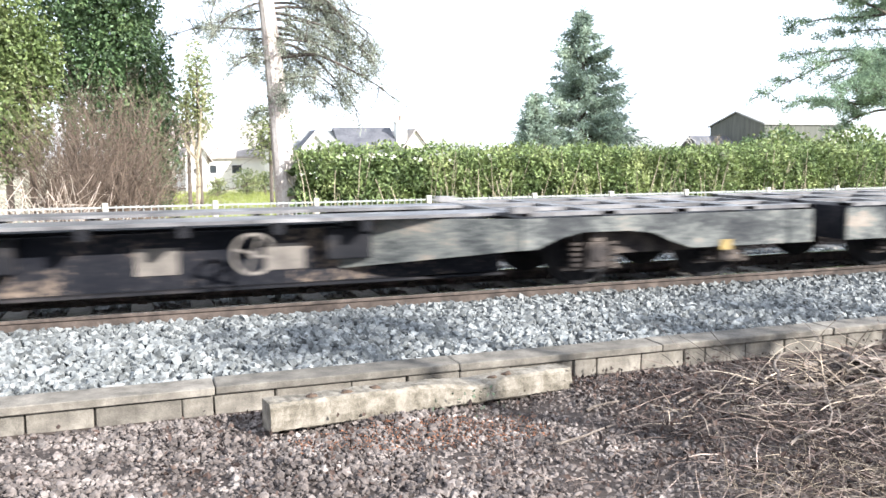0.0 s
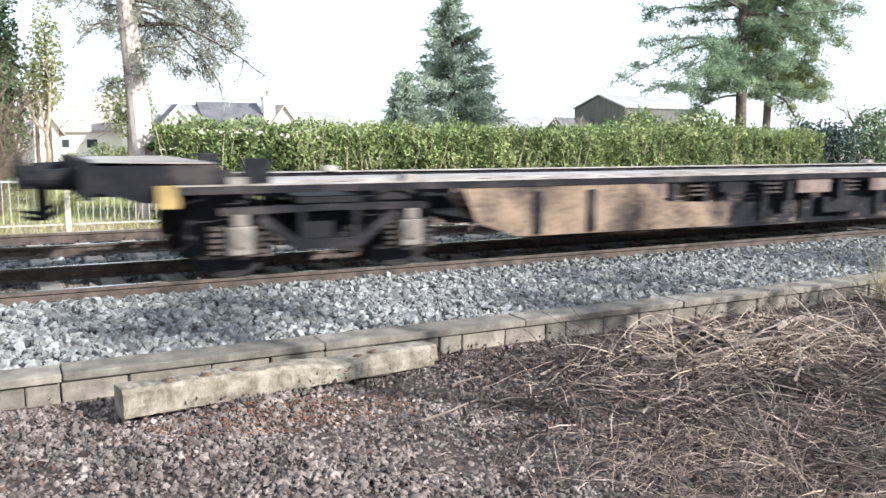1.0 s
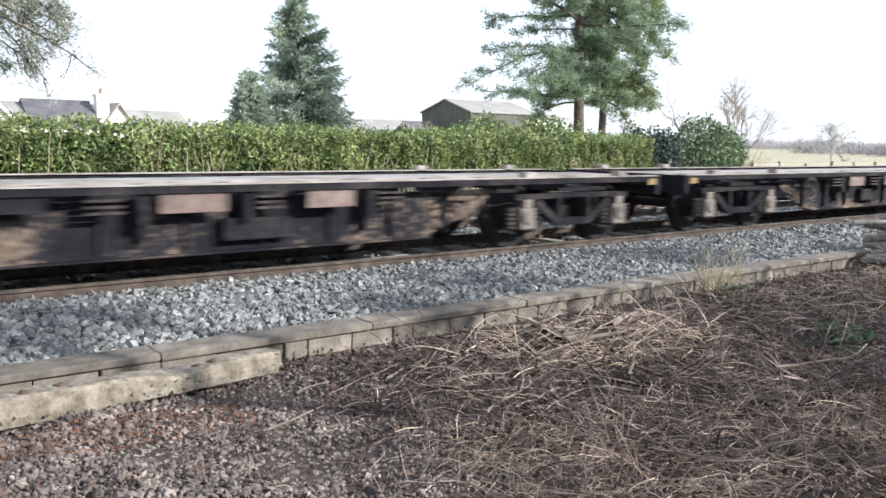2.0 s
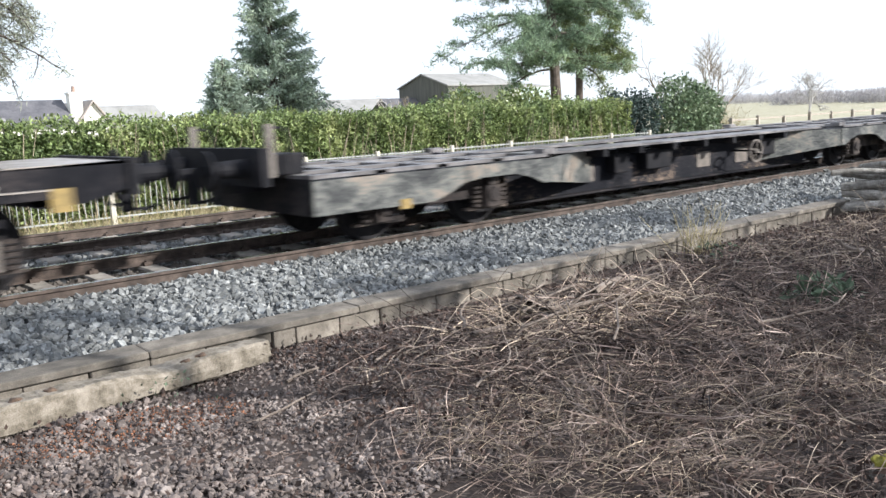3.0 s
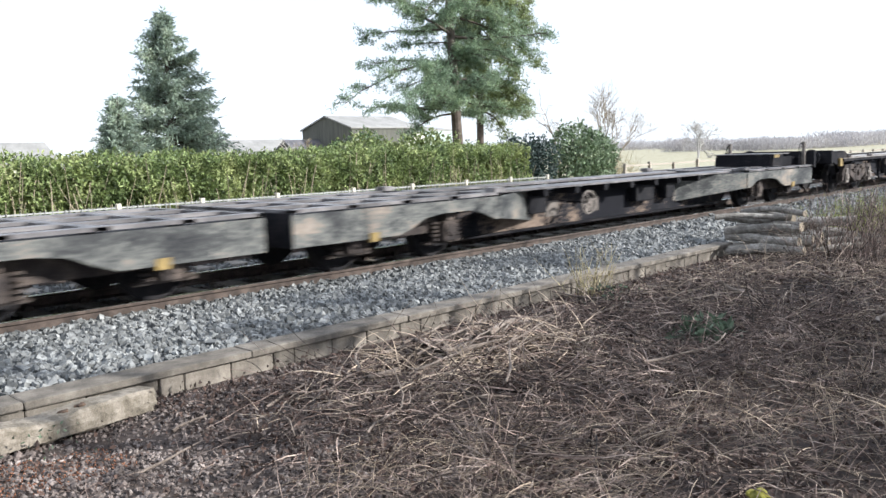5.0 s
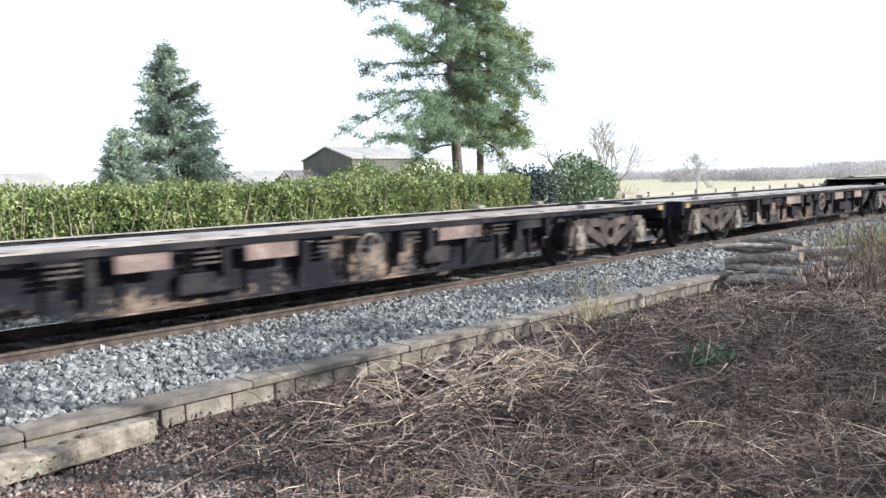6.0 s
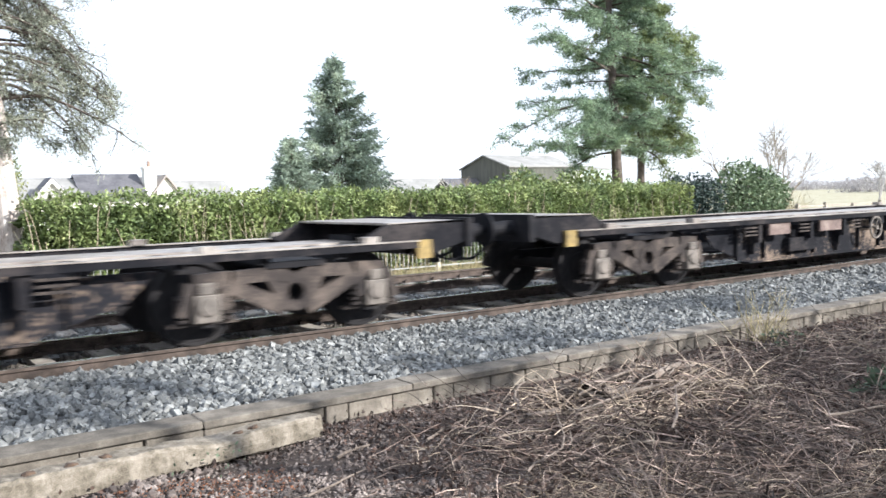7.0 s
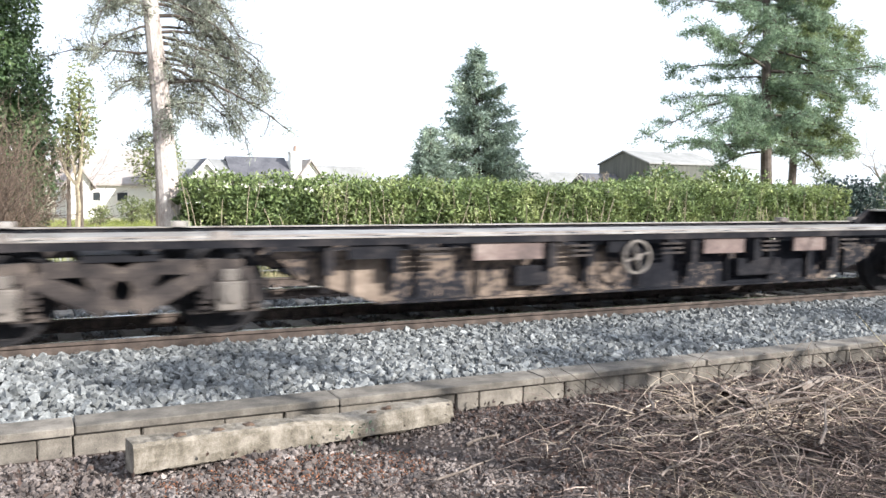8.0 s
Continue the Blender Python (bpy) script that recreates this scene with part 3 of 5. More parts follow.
def pine(x, y, h, trunk_top, limb_rows, label, tuft=0.2, per=26, r0=0.26, bark=None, leafmat=None, flat=1.0):
    """A pine: long trunk, given limbs (height, direction, length, rise), needle tufts on side twigs."""
    z = float(ground_z(x, y))
    root = tagged(new("pine_tree"), label, "tree")
    root.location = (x, y, z)
    t = Growth()
    tt = np.array(trunk_top, float)
    spine = np.array([tt * u + np.array([0.12 * math.sin(3.1 * u), 0.06 * math.sin(5 * u), 0]) * (0 if u in (0, 1) else 1) + np.array([0, 0, 0]) for u in np.linspace(0, 1, 9)])
    t.tube(spine, r0, r0 * 0.32, 12)
    t.tube([spine[0] - np.array([0, 0, 0.2]), spine[0] + (0, 0, 0.35)], r0 * 1.35, r0 * 0.98, 12)
    t.out("trunk", bark or M_PINEBARK, root)
    limbs, fol = Growth(), Growth()
    for hz, az, L, rise, droop in limb_rows:
        u = hz / tt[2]
        k = min(7, int(u * 8))
        p0 = spine[k] + (spine[k + 1] - spine[k]) * (u * 8 - k)
        d = np.array([math.cos(az), math.sin(az), rise])
        main = wander(p0, d, L, 6, 0.12, (0, 0, -droop))
        limbs.tube(main, 0.012 + 0.011 * L, 0.008, 5)
        for _ in range(int(5 + 4.0 * L)):
            s = RNG.uniform(0.16, 1.0) * 5.99
            i = int(s)
            q0 = main[i] + (main[i + 1] - main[i]) * (s - i)
            dd = d * np.array([1, 1, 0]) * 0.8 + RNG.normal(0, 0.7, 3) * np.array([1, 1, flat]) + np.array([0, 0, 0.1 - droop * 0.9])
            tw = wander(q0, dd, RNG.uniform(0.25, 0.6) * (0.5 + 0.22 * L), 4, 0.25, (0, 0, -droop * 0.6))
            limbs.tube(tw, 0.014, 0.005, 3)
            m = int(per * RNG.uniform(0.5, 1.4))
            ss = RNG.uniform(0.2, 1, m) * 3.99
            ii = ss.astype(int)
            base = tw[ii] + (tw[ii + 1] - tw[ii]) * (ss - ii)[:, None] + RNG.normal(0, 0.05 + tuft * 0.3, (m, 3)) * np.array([1, 1, 0.4 + 0.6 * flat])
            fol.leaves(base, RNG.uniform(0.6, 1.3, m) * tuft, RNG.uniform(0.12, 0.26, m) * tuft, np.array([0, 0, 0.2]), 0.9)
    limbs.out("limbwork", M_BARK, root)
    fol.out("crown", leafmat or M_PINE, root)
    return root


def leafy_mass(name, centres, n, leaf, mat, label, category, stems=0, core=None):
    """Dense evergreen shrub or ivy: leaf cards on the shells of several lobes, with stems inside."""
    root = tagged(new(name), label, category)
    c0 = np.array(centres[0][:3])
    root.location = (c0[0], c0[1], float(ground_z(c0[0], c0[1])))
    base = np.array(root.location)
    g = Growth()
    vol = np.array([a * b * c for *_, a, b, c in centres]) ** 0.67
    for (cx, cy, cz, a, b, c), share in zip(centres, vol / vol.sum()):
        m = int(n * share)
        d = RNG.normal(size=(m, 3))
        d /= np.linalg.norm(d, axis=1)[:, None]
        lump = np.array([0.32 * noise.noise(Vector(q) * 2.3 + Vector((cx, cy, cz))) + 0.2 * noise.noise(Vector(q) * 6.0) for q in d.tolist()])
        rr = (0.92 + lump) * RNG.uniform(0.75, 1.08, m) ** 0.5
        p = np.array([cx, cy, cz]) - base + d * np.array([a, b, c]) * rr[:, None]
        p[:, 2] = np.maximum(p[:, 2], 0.05)
        g.leaves(p, RNG.uniform(0.6, 1.3, m) * leaf, RNG.uniform(0.4, 0.75, m) * leaf, d * 0.5 + np.array([0, 0, -0.3]), 0.8)
        q = p[: m // 5] * 1.0
        mid = np.array([cx, cy, cz]) - base
        q = mid + (q - mid) * RNG.uniform(0.3, 0.8, len(q))[:, None]
        g.leaves(q, RNG.uniform(1.2, 2.0, len(q)) * leaf, RNG.uniform(0.8, 1.3, len(q)) * leaf, d[: m // 5] * 0.5 + np.array([0, 0, -0.3]), 0.8)
    g.out("foliage", mat, root)
    s = Growth()
    for cx, cy, cz, a, b, c in centres:
        p0 = np.array([cx, cy, cz]) - base
        s.tube([(p0[0], p0[1], 0), (p0[0] * 0.95, p0[1], p0[2]), (p0[0], p0[1], p0[2] + c * 0.5)], 0.09, 0.03, 6)
        for _ in range(8):
            s.tube(wander((p0[0], p0[1], max(0.2, p0[2] - c * 0.4)), RNG.normal(size=3) * np.array([1, 1, 0.6]) + np.array([0, 0, 0.3]), min(a, b, c) * 0.8, 4, 0.2), 0.03, 0.01, 4)
    s.out("limbwork", M_BARK, root)
    return root


def bare_tree(name, x, y, h, spread, label, mat, depth=4, r0=0.1, first=3, lean=(0, 0, 1), category="tree", twigs=3):
    """A leafless tree: forking limbs down to fine twigs."""
    root = tagged(new(name), label, category)
    root.location = (x, y, float(ground_z(x, y)))
    g, tw = Growth(), Growth()

    def fork(p, d, L, r, k):
        pts = wander(p, d, L, 4, 0.13)
        (g if k < 2 else tw).tube(pts, r, r * 0.6, 6 if k < 2 else 3)
        if k >= depth:
            return
        for _ in range(first if k == 0 else twigs):
            s = RNG.uniform(0.45, 1.0) * 3.99
            i = int(s)
            q = pts[i] + (pts[i + 1] - pts[i]) * (s - i)
            nd = (pts[-1] - pts[0]) / L + RNG.normal(0, spread, 3) + np.array([0, 0, 0.15])
            fork(q, nd, L * RNG.uniform(0.5, 0.75), r * 0.55, k + 1)

    for _ in range(max(1, first // 2)):
        fork((RNG.normal(0, 0.06), RNG.normal(0, 0.06), 0), np.array(lean) + RNG.normal(0, spread * 0.3, 3), h * 0.45, r0, 0)
    g.out("trunk", mat, root)
    tw.out("twigwork", mat, root)
    return root


def thicket(name, boxes_, n, length, r, mat, label, category="shrub", up=1.0, curl=0.3):
    """Leafless upright or tangled shrub stems within a stretch of ground."""
    g = Growth()
    for x0, x1, y0, y1 in boxes_:
        m = n // len(boxes_)
        b = np.stack([RNG.uniform(x0, x1, m), RNG.uniform(y0, y1, m), np.zeros(m)], 1)
        b[:, 2] = ground_z(b[:, 0], b[:, 1]) - 0.03
        L = RNG.uniform(*length, m)
        pts = g.stems(b, RNG.normal(0, 0.35, (m, 3)) + np.array([0, 0, up]), L, RNG.uniform(*r, m), 6, curl)
        k = RNG.integers(2, 6, m)
        side = pts[np.arange(m), k]
        g.stems(side, RNG.normal(0, 0.7, (m, 3)) + np.array([0, 0, 0.6 * up]), L * 0.45, RNG.uniform(*r, m) * 0.6, 4, curl)
        g.stems(pts[np.arange(m), np.minimum(k + 1, 6)], RNG.normal(0, 0.7, (m, 3)) + np.array([0, 0, 0.6 * up]), L * 0.3, RNG.uniform(*r, m) * 0.5, 3, curl)
    return tagged(g.out(name, mat), label, category, kind="stuff")


# ---- the fence and the hedge ----
def mesh_fence():
    root = tagged(new("fence"), "low pale metal pale fence between concrete posts", "fence")
    root.location = (0, 16.4, 0)
    pm = rough_block("post", 0.1, 0.1, 1.12, M_POST, 0.004, 0.012)
    x, posts = -6.9, []
    for x in (-6.6, -4.65, -2.7, -0.77, 1.17, 3.1, 5.44, 7.85, 9.74, 11.72, 14.05, 16.15, 18.35, 20.4, 22.3):
        p = new("post", pm)
        p.parent, p.location = root, (x, -0.05, -0.42)
        posts.append(x)
    me = rough_block("pale", 0.014, 0.014, 0.78, M_GALV, 0.001, 0.003)
    for a, b in zip(posts, posts[1:]):
        part("rail_bar", boxes((a + 0.1, b, -0.012, 0.012, 0.6, 0.63)), M_GALV, root)
        part("rail_bar", boxes((a + 0.1, b, -0.012, 0.012, -0.18, -0.15)), M_GALV, root)
        k = int((b - a - 0.1) / 0.115)
        for i in range(1, k):
            q = new("pale", me)
            q.parent = root
            q.matrix_basis = pose(a + 0.1 + (b - a - 0.1) * i / k, -0.026, -0.13 + RNG.uniform(-0.01, 0.01), RNG.uniform(-1, 1), RNG.uniform(-1.2, 1.2), 0)


mesh_fence()


def field_fence():
    root = tagged(new("field_fence"), "weathered wooden post and rail field fence", "fence")
    root.location = (0, 18.2, 0)
    pm = rough_block("post", 0.13, 0.13, 1.3, M_WOODGREY, 0.01, 0.02)
    for i in range(26):
        x = 30.0 + 2.1 * i
        p = new("post", pm)
        p.parent = root
        p.matrix_basis = pose(x, 0, float(ground_z(x, 18.2)) - 0.1 + RNG.uniform(-0.05, 0.05), RNG.uniform(-3, 3), RNG.uniform(-3, 3), 0)
    for z in (0.12, 0.42, 0.72):
        part("rail_bar", boxes((30, 82.6, 0.1, 0.14, z - 0.035, z + 0.035)), M_WOODGREY, root)


field_fence()


def laurel_hedge():
    root = tagged(new("hedge"), "clipped glossy green laurel hedge behind the fence", "hedge")
    root.location = (3.0, 17.5, -0.42)
    L, depth, top = 19.9, 1.5, 1.98
    g = Growth()
    n = 44000
    x = RNG.uniform(0, L, n)
    u = RNG.uniform(size=n)
    on_top = u > 0.8
    z = np.where(on_top, top, RNG.uniform(0.02, top, n))
    bulge = np.array([noise.noise((a * 0.9, b * 1.1, 0)) for a, b in zip(x.tolist(), z.tolist())])
    fine = np.array([noise.noise((a * 3.1, b * 3.3, 5)) for a, b in zip(x.tolist(), z.tolist())])
    y = np.where(on_top, RNG.uniform(0, depth, n), 0.34 * bulge + 0.22 * fine + RNG.exponential(0.08, n))
    z = z + np.where(on_top, 0.1 * bulge + 0.12 * fine + np.minimum(RNG.exponential(0.06, n), 0.17), 0)
    g.leaves(np.stack([x, y, z], 1), RNG.uniform(0.075, 0.145, n), RNG.uniform(0.035, 0.065, n), np.array([0, -0.45, 0.25]), 0.85)
    g.out("foliage", M_HEDGE, root)
    s = Growth()
    m = 260
    b = np.stack([RNG.uniform(0, L, m), RNG.uniform(-0.25, 0.1, m), np.zeros(m)], 1)
    s.stems(b, np.array([[0, 0, 1.0]]) + RNG.normal(0, 0.12, (m, 3)), RNG.uniform(0.6, 2.1, m), RNG.uniform(0.008, 0.02, m), 6, 0.12, sides=4)
    s.out("stemwork", M_STEM, root, "pale bare hedge stems")
    core = Growth()
    nc = 15000
    core.leaves(np.stack([RNG.uniform(0, L, nc), RNG.uniform(0.35, depth, nc), RNG.uniform(0, top - 0.15, nc)], 1), 0.3, 0.22, np.array([0, -1.0, 0]), 0.5)
    core.out("inner_foliage", M_HEDGE, root)


laurel_hedge()

# ---- trees beyond the line ----
TAU = 2 * math.pi
pine(2.95, 18.4, 11, (-0.85, 0.4, 9.5), [(3.3 + 0.17 * i, RNG.choice([0.0, 3.1]) + RNG.normal(0, 0.9), RNG.uniform(0.7, 2.3), RNG.uniform(-0.1, 0.3), RNG.uniform(0.1, 0.7)) for i in range(36)] + [
    (1.75, 0.1, 1.1, 0.35, 0.0), (4.55, 0.05, 2.5, 0.1, 0.85), (5.0, -0.25, 2.6, 0.15, 0.9), (4.3, 0.3, 2.0, -0.1, 1.1), (5.6, 2.9, 1.7, 0.2, 0.5), (5.2, 3.3, 1.5, -0.1, 0.8),
    (6.3, 2.6, 2.0, 0.3, 0.7), (6.6, 0.2, 2.4, 0.25, 0.9), (6.9, 3.4, 2.0, 0.3, 0.9), (7.2, -0.6, 2.3, 0.2, 1.0), (7.5, 1.6, 2.3, 0.3, 0.6), (7.9, 4.4, 2.0, 0.4, 0.7), (2.9, 2.9, 0.6, 0.1, 0.3), (3.6, 0.4, 1.4, 0.1, 0.7), (4.1, 3.0, 0.9, 0.2, 0.6), (4.9, 0.4, 2.7, 0.15, 1.0), (5.4, 0.0, 2.4, 0.2, 1.2), (5.9, 3.5, 1.9, 0.1, 1.0), (6.1, 0.5, 2.2, 0.3, 1.1), (6.4, 5.9, 2.6, 0.3, 1.1), (7.0, 2.8, 2.2, 0.2, 1.2), (7.6, 3.2, 2.4, 0.3, 1.1), (8.3, 0.3, 2.2, 0.4, 0.8), (8.8, 3.0, 1.8, 0.5, 0.6), (9.2, 5.3, 1.6, 0.6, 0.5),
] + [(4.0 + 0.35 * i, RNG.uniform(-0.4, 0.5), RNG.uniform(1.9, 3.0), RNG.uniform(0.05, 0.25), RNG.uniform(0.9, 1.3)) for i in range(8)], "tall slim pine with pale pinkish bark and drooping branches", tuft=0.11, per=60, r0=0.27, leafmat=M_FINEPINE)
spruce(19.3, 35.0, 8.6, 3.3, 0.5, "dense bluish-green conical spruce behind the hedge", step=0.3, leaf=0.3)
spruce(16.2, 33.5, 4.7, 1.7, 0.3, "small dark green spruce beside a taller one", step=0.26, leaf=0.26)

big = []
for i in range(25):
    hz = 3.7 + 0.36 * i
    reach = 4.3 if hz < 8.5 else 4.3 - 0.6 * (hz - 8.5)
    for k in range(3):
        big.append((hz + RNG.uniform(-0.12, 0.12), RNG.uniform(0, TAU), max(0.6, reach * RNG.uniform(0.35, 1.05)), RNG.uniform(-0.1, 0.12), RNG.uniform(0.05, 0.3)))
big += [(7.0, 3.15, 5.3, 0.02, 0.1), (7.6, 3.3, 4.4, 0.1, 0.1), (5.6, 3.05, 5.4, -0.05, 0.15), (5.0, 3.3, 5.0, -0.08, 0.1), (4.2, 3.2, 3.6, -0.1, 0.2), (9.6, 3.2, 4.6, 0.1, 0.0), (10.6, 3.0, 3.8, 0.15, 0.0)]
pine(27.6, 25.0, 13.4, (-0.7, 0.2, 13.2), big, "large spreading dark green pine beside the hedge", tuft=0.18, per=74, r0=0.27, bark=M_BARK, flat=0.38)
second = [(3.9 + 0.34 * i + RNG.uniform(-0.1, 0.1), RNG.uniform(0, TAU), RNG.uniform(1.3, 3.4), RNG.uniform(-0.2, 0.1), RNG.uniform(0.3, 0.8)) for i in range(26) for _ in range(2)]
second += [(7.6, 0.0, 4.6, 0.1, 0.7), (7.2, 0.2, 4.2, 0.1, 0.9), (5.2, 0.15, 3.9, 0.0, 0.6), (4.3, 0.0, 3.2, 0.0, 0.5)]
pine(30.1, 26.0, 13.0, (0.2, 0.2, 12.6), second, "large yellowish-green conifer with hanging sprays beside a pine", tuft=0.2, per=70, r0=0.2, bark=M_BARK, leafmat=M_NEEDLE2, flat=0.55)

leafy_mass("ivy_clad_tree", [(-0.6, 21.5, 3.0, 1.35, 1.4, 3.2), (-0.5, 21.6, 6.5, 1.1, 1.2, 3.2), (0.2, 21.2, 2.2, 0.65, 0.9, 2.3), (-1.6, 22.0, 6.0, 1.0, 1.1, 3.6)], 36000, 0.105, M_IVYDARK, "tall dark evergreen tree clad in ivy", "tree")
leafy_mass("ivy_bush", [(-2.75, 20.0, 2.5, 0.95, 0.9, 1.5), (-3.2, 20.4, 4.3, 1.2, 1.0, 1.5), (-2.3, 20.2, 3.6, 0.7, 0.8, 1.0)], 15000, 0.11, M_IVY, "tall sunlit yellow-green ivy bush", "shrub")
thicket("dead_shrub", [(-1.9, -0.1, 18.8, 20.2)], 1500, (0.9, 3.7), (0.003, 0.009), M_TWIGRED, "tangled leafless brown shrub stems behind the fence", up=1.6, curl=0.5)
thicket("dogwood_stems", [(-4.5, -0.8, 17.0, 18.2)], 110, (0.8, 1.7), (0.006, 0.014), M_STEMPALE, "pale bare shrub stems standing behind the fence", curl=0.16)
bare_tree("young_tree", 1.75, 32.0, 5.6, 0.4, "slender ivy-covered young tree on the lawn", M_STEM, 3, 0.11, 3)
leafy_mass("ivy", [(1.9, 32.0, 3.9, 0.55, 0.6, 1.9), (1.5, 32.0, 3.0, 0.4, 0.5, 1.0)], 1500, 0.13, M_IVYPALE, "thin pale evergreen foliage round a slender tree", "shrub")
leafy_mass("garden_shrub", [(4.6, 33, 2.4, 1.0, 1.0, 1.2)], 1500, 0.11, M_IVYPALE, "loose yellowish garden shrub behind the pine", "shrub")
leafy_mass("garden_bush", [(5.1, 46, 0.2, 0.7, 0.7, 0.7), (3.4, 44, 0.0, 0.5, 0.5, 0.5), (6.2, 47, 0.1, 0.6, 0.6, 0.6)], 1800, 0.12, M_IVYPALE, "round clipped garden bushes before the bungalow", "shrub")
leafy_mass("evergreen_shrub", [(39.6, 45.0, 1.6, 1.5, 1.2, 1.7), (37.4, 45.4, 1.2, 1.2, 1.0, 1.3), (41.4, 44.6, 1.0, 1.2, 1.0, 1.3)], 6000, 0.2, M_IVYDARK, "dark evergreen shrub before the barn", "shrub")
leafy_mass("evergreen_bush", [(25.2, 19.2, 0.8, 0.95, 0.9, 1.25), (24.3, 19.4, 0.8, 0.8, 0.8, 1.2)], 6200, 0.13, M_NAVYBUSH, "rounded dark blue-green evergreen bush beyond the hedge", "shrub")
leafy_mass("holly_bush", [(29.5, 20.0, 1.15, 1.5, 1.3, 1.45), (30.9, 20.2, 1.0, 1.0, 1.0, 1.1)], 5200, 0.15, M_HOLLY, "rounded glossy green holly bush", "shrub")
leafy_mass("shrub", [(20.5, 19.8, 0.9, 2.6, 0.9, 1.35), (17.5, 20.0, 0.9, 2.0, 0.9, 1.25)], 6000, 0.16, M_IVY, "unclipped green shrub above the hedge", "shrub")
bare_tree("bare_tree", 33.2, 20.6, 4.8, 0.4, "leafless spreading tree in pale winter light", M_TWIG, 5, 0.05, 4, twigs=4)
thicket("undergrowth", [(31.6, 34.0, 20.0, 21.2)], 260, (0.6, 2.0), (0.004, 0.01), M_STRAW, "pale dry undergrowth round the foot of a bare tree", curl=0.35)
bare_tree("bare_tree", 31.8, 22.5, 4.3, 0.5, "leafless crooked tree behind a bush", M_TWIG, 4, 0.08, 3)
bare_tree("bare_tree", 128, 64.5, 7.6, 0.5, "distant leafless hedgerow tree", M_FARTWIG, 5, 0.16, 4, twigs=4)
bare_tree("bare_tree", 13.8, 28.0, 2.9, 0.7, "low crooked leafless fruit tree behind the hedge", M_TWIG, 4, 0.07, 4)
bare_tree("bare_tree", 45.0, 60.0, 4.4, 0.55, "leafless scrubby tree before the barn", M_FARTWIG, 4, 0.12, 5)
bare_tree("bare_tree", 30.5, 40.0, 3.6, 0.6, "leafless scrubby tree behind the hedge", M_TWIG, 4, 0.08, 4)


def far_wood(name, rows, mat, label):
    """Haze-coloured winter woodland: countless thin upright twigs under an uneven crest."""
    g = Growth()
    for x0, y0, x1, y1, h, n in rows:
        u = RNG.uniform(size=n)
        span = math.hypot(x1 - x0, y1 - y0)
        crest = np.array([0.6 + 0.3 * noise.noise((q * span / 26, y0 * 0.1, 0)) + 0.3 * noise.noise((q * span / 7, 2, y0)) for q in u.tolist()])
        p = np.stack([x0 + (x1 - x0) * u, y0 + (y1 - y0) * u + RNG.normal(0, 3, n), np.zeros(n)], 1)
        p[:, 2] = ground_z(p[:, 0], p[:, 1]) + RNG.uniform(0, 1, n) * h * np.clip(crest, 0.2, 1.2) * RNG.uniform(0.5, 1.0, n) ** 0.5
        g.leaves(p, RNG.uniform(0.5, 1.2, n) * (h / 5), RNG.uniform(0.08, 0.22, n) * (h / 5), np.array([0, 0, 1.3]), 0.6)
    return tagged(g.out(name, mat), label, "woodland", kind="stuff")


far_wood("far_wood", [(330, 235, 430, 210, 7, 9000), (225, 122, 300, 112, 5.5, 14000), (206, 92, 262, 84, 5.0, 12000), (262, 92, 420, 92, 7, 16000), (330, 60, 700, 130, 9, 14000), (-40, 170, 120, 180, 4.5, 7000), (120, 170, 330, 230, 5, 9000)], M_FARWOOD, "leafless woodland on the horizon, haze in its pale colour")


def tufts(name, x0, x1, y0, y1, n, length, mat, label):
    g = Growth()
    b = np.stack([RNG.uniform(x0, x1, n), RNG.uniform(y0, y1, n), np.zeros(n)], 1)
    b[:, 2] = ground_z(b[:, 0], b[:, 1]) - 0.02
    g.stems(b, RNG.normal(0, 0.35, (n, 3)) + np.array([0, 0, 1.0]), RNG.uniform(*length, n), RNG.uniform(0.004, 0.009, n), 3, 0.25, 0.08)
    return tagged(g.out(name, mat), label, "grass", kind="stuff")


tufts("verge_grass", -4, 34, 15.0, 17.3, 9000, (0.15, 0.42), M_STRAW, "pale straw-coloured winter grass on the verge")
tufts("lawn_grass", -2, 7.5, 17.2, 52, 22000, (0.12, 0.34), M_LAWN, "bright yellow-green lawn grass")
tufts("dry_grass", 24, 60, 17.5, 22, 6000, (0.3, 0.8), M_STRAW, "tall pale dry grass at the field edge")

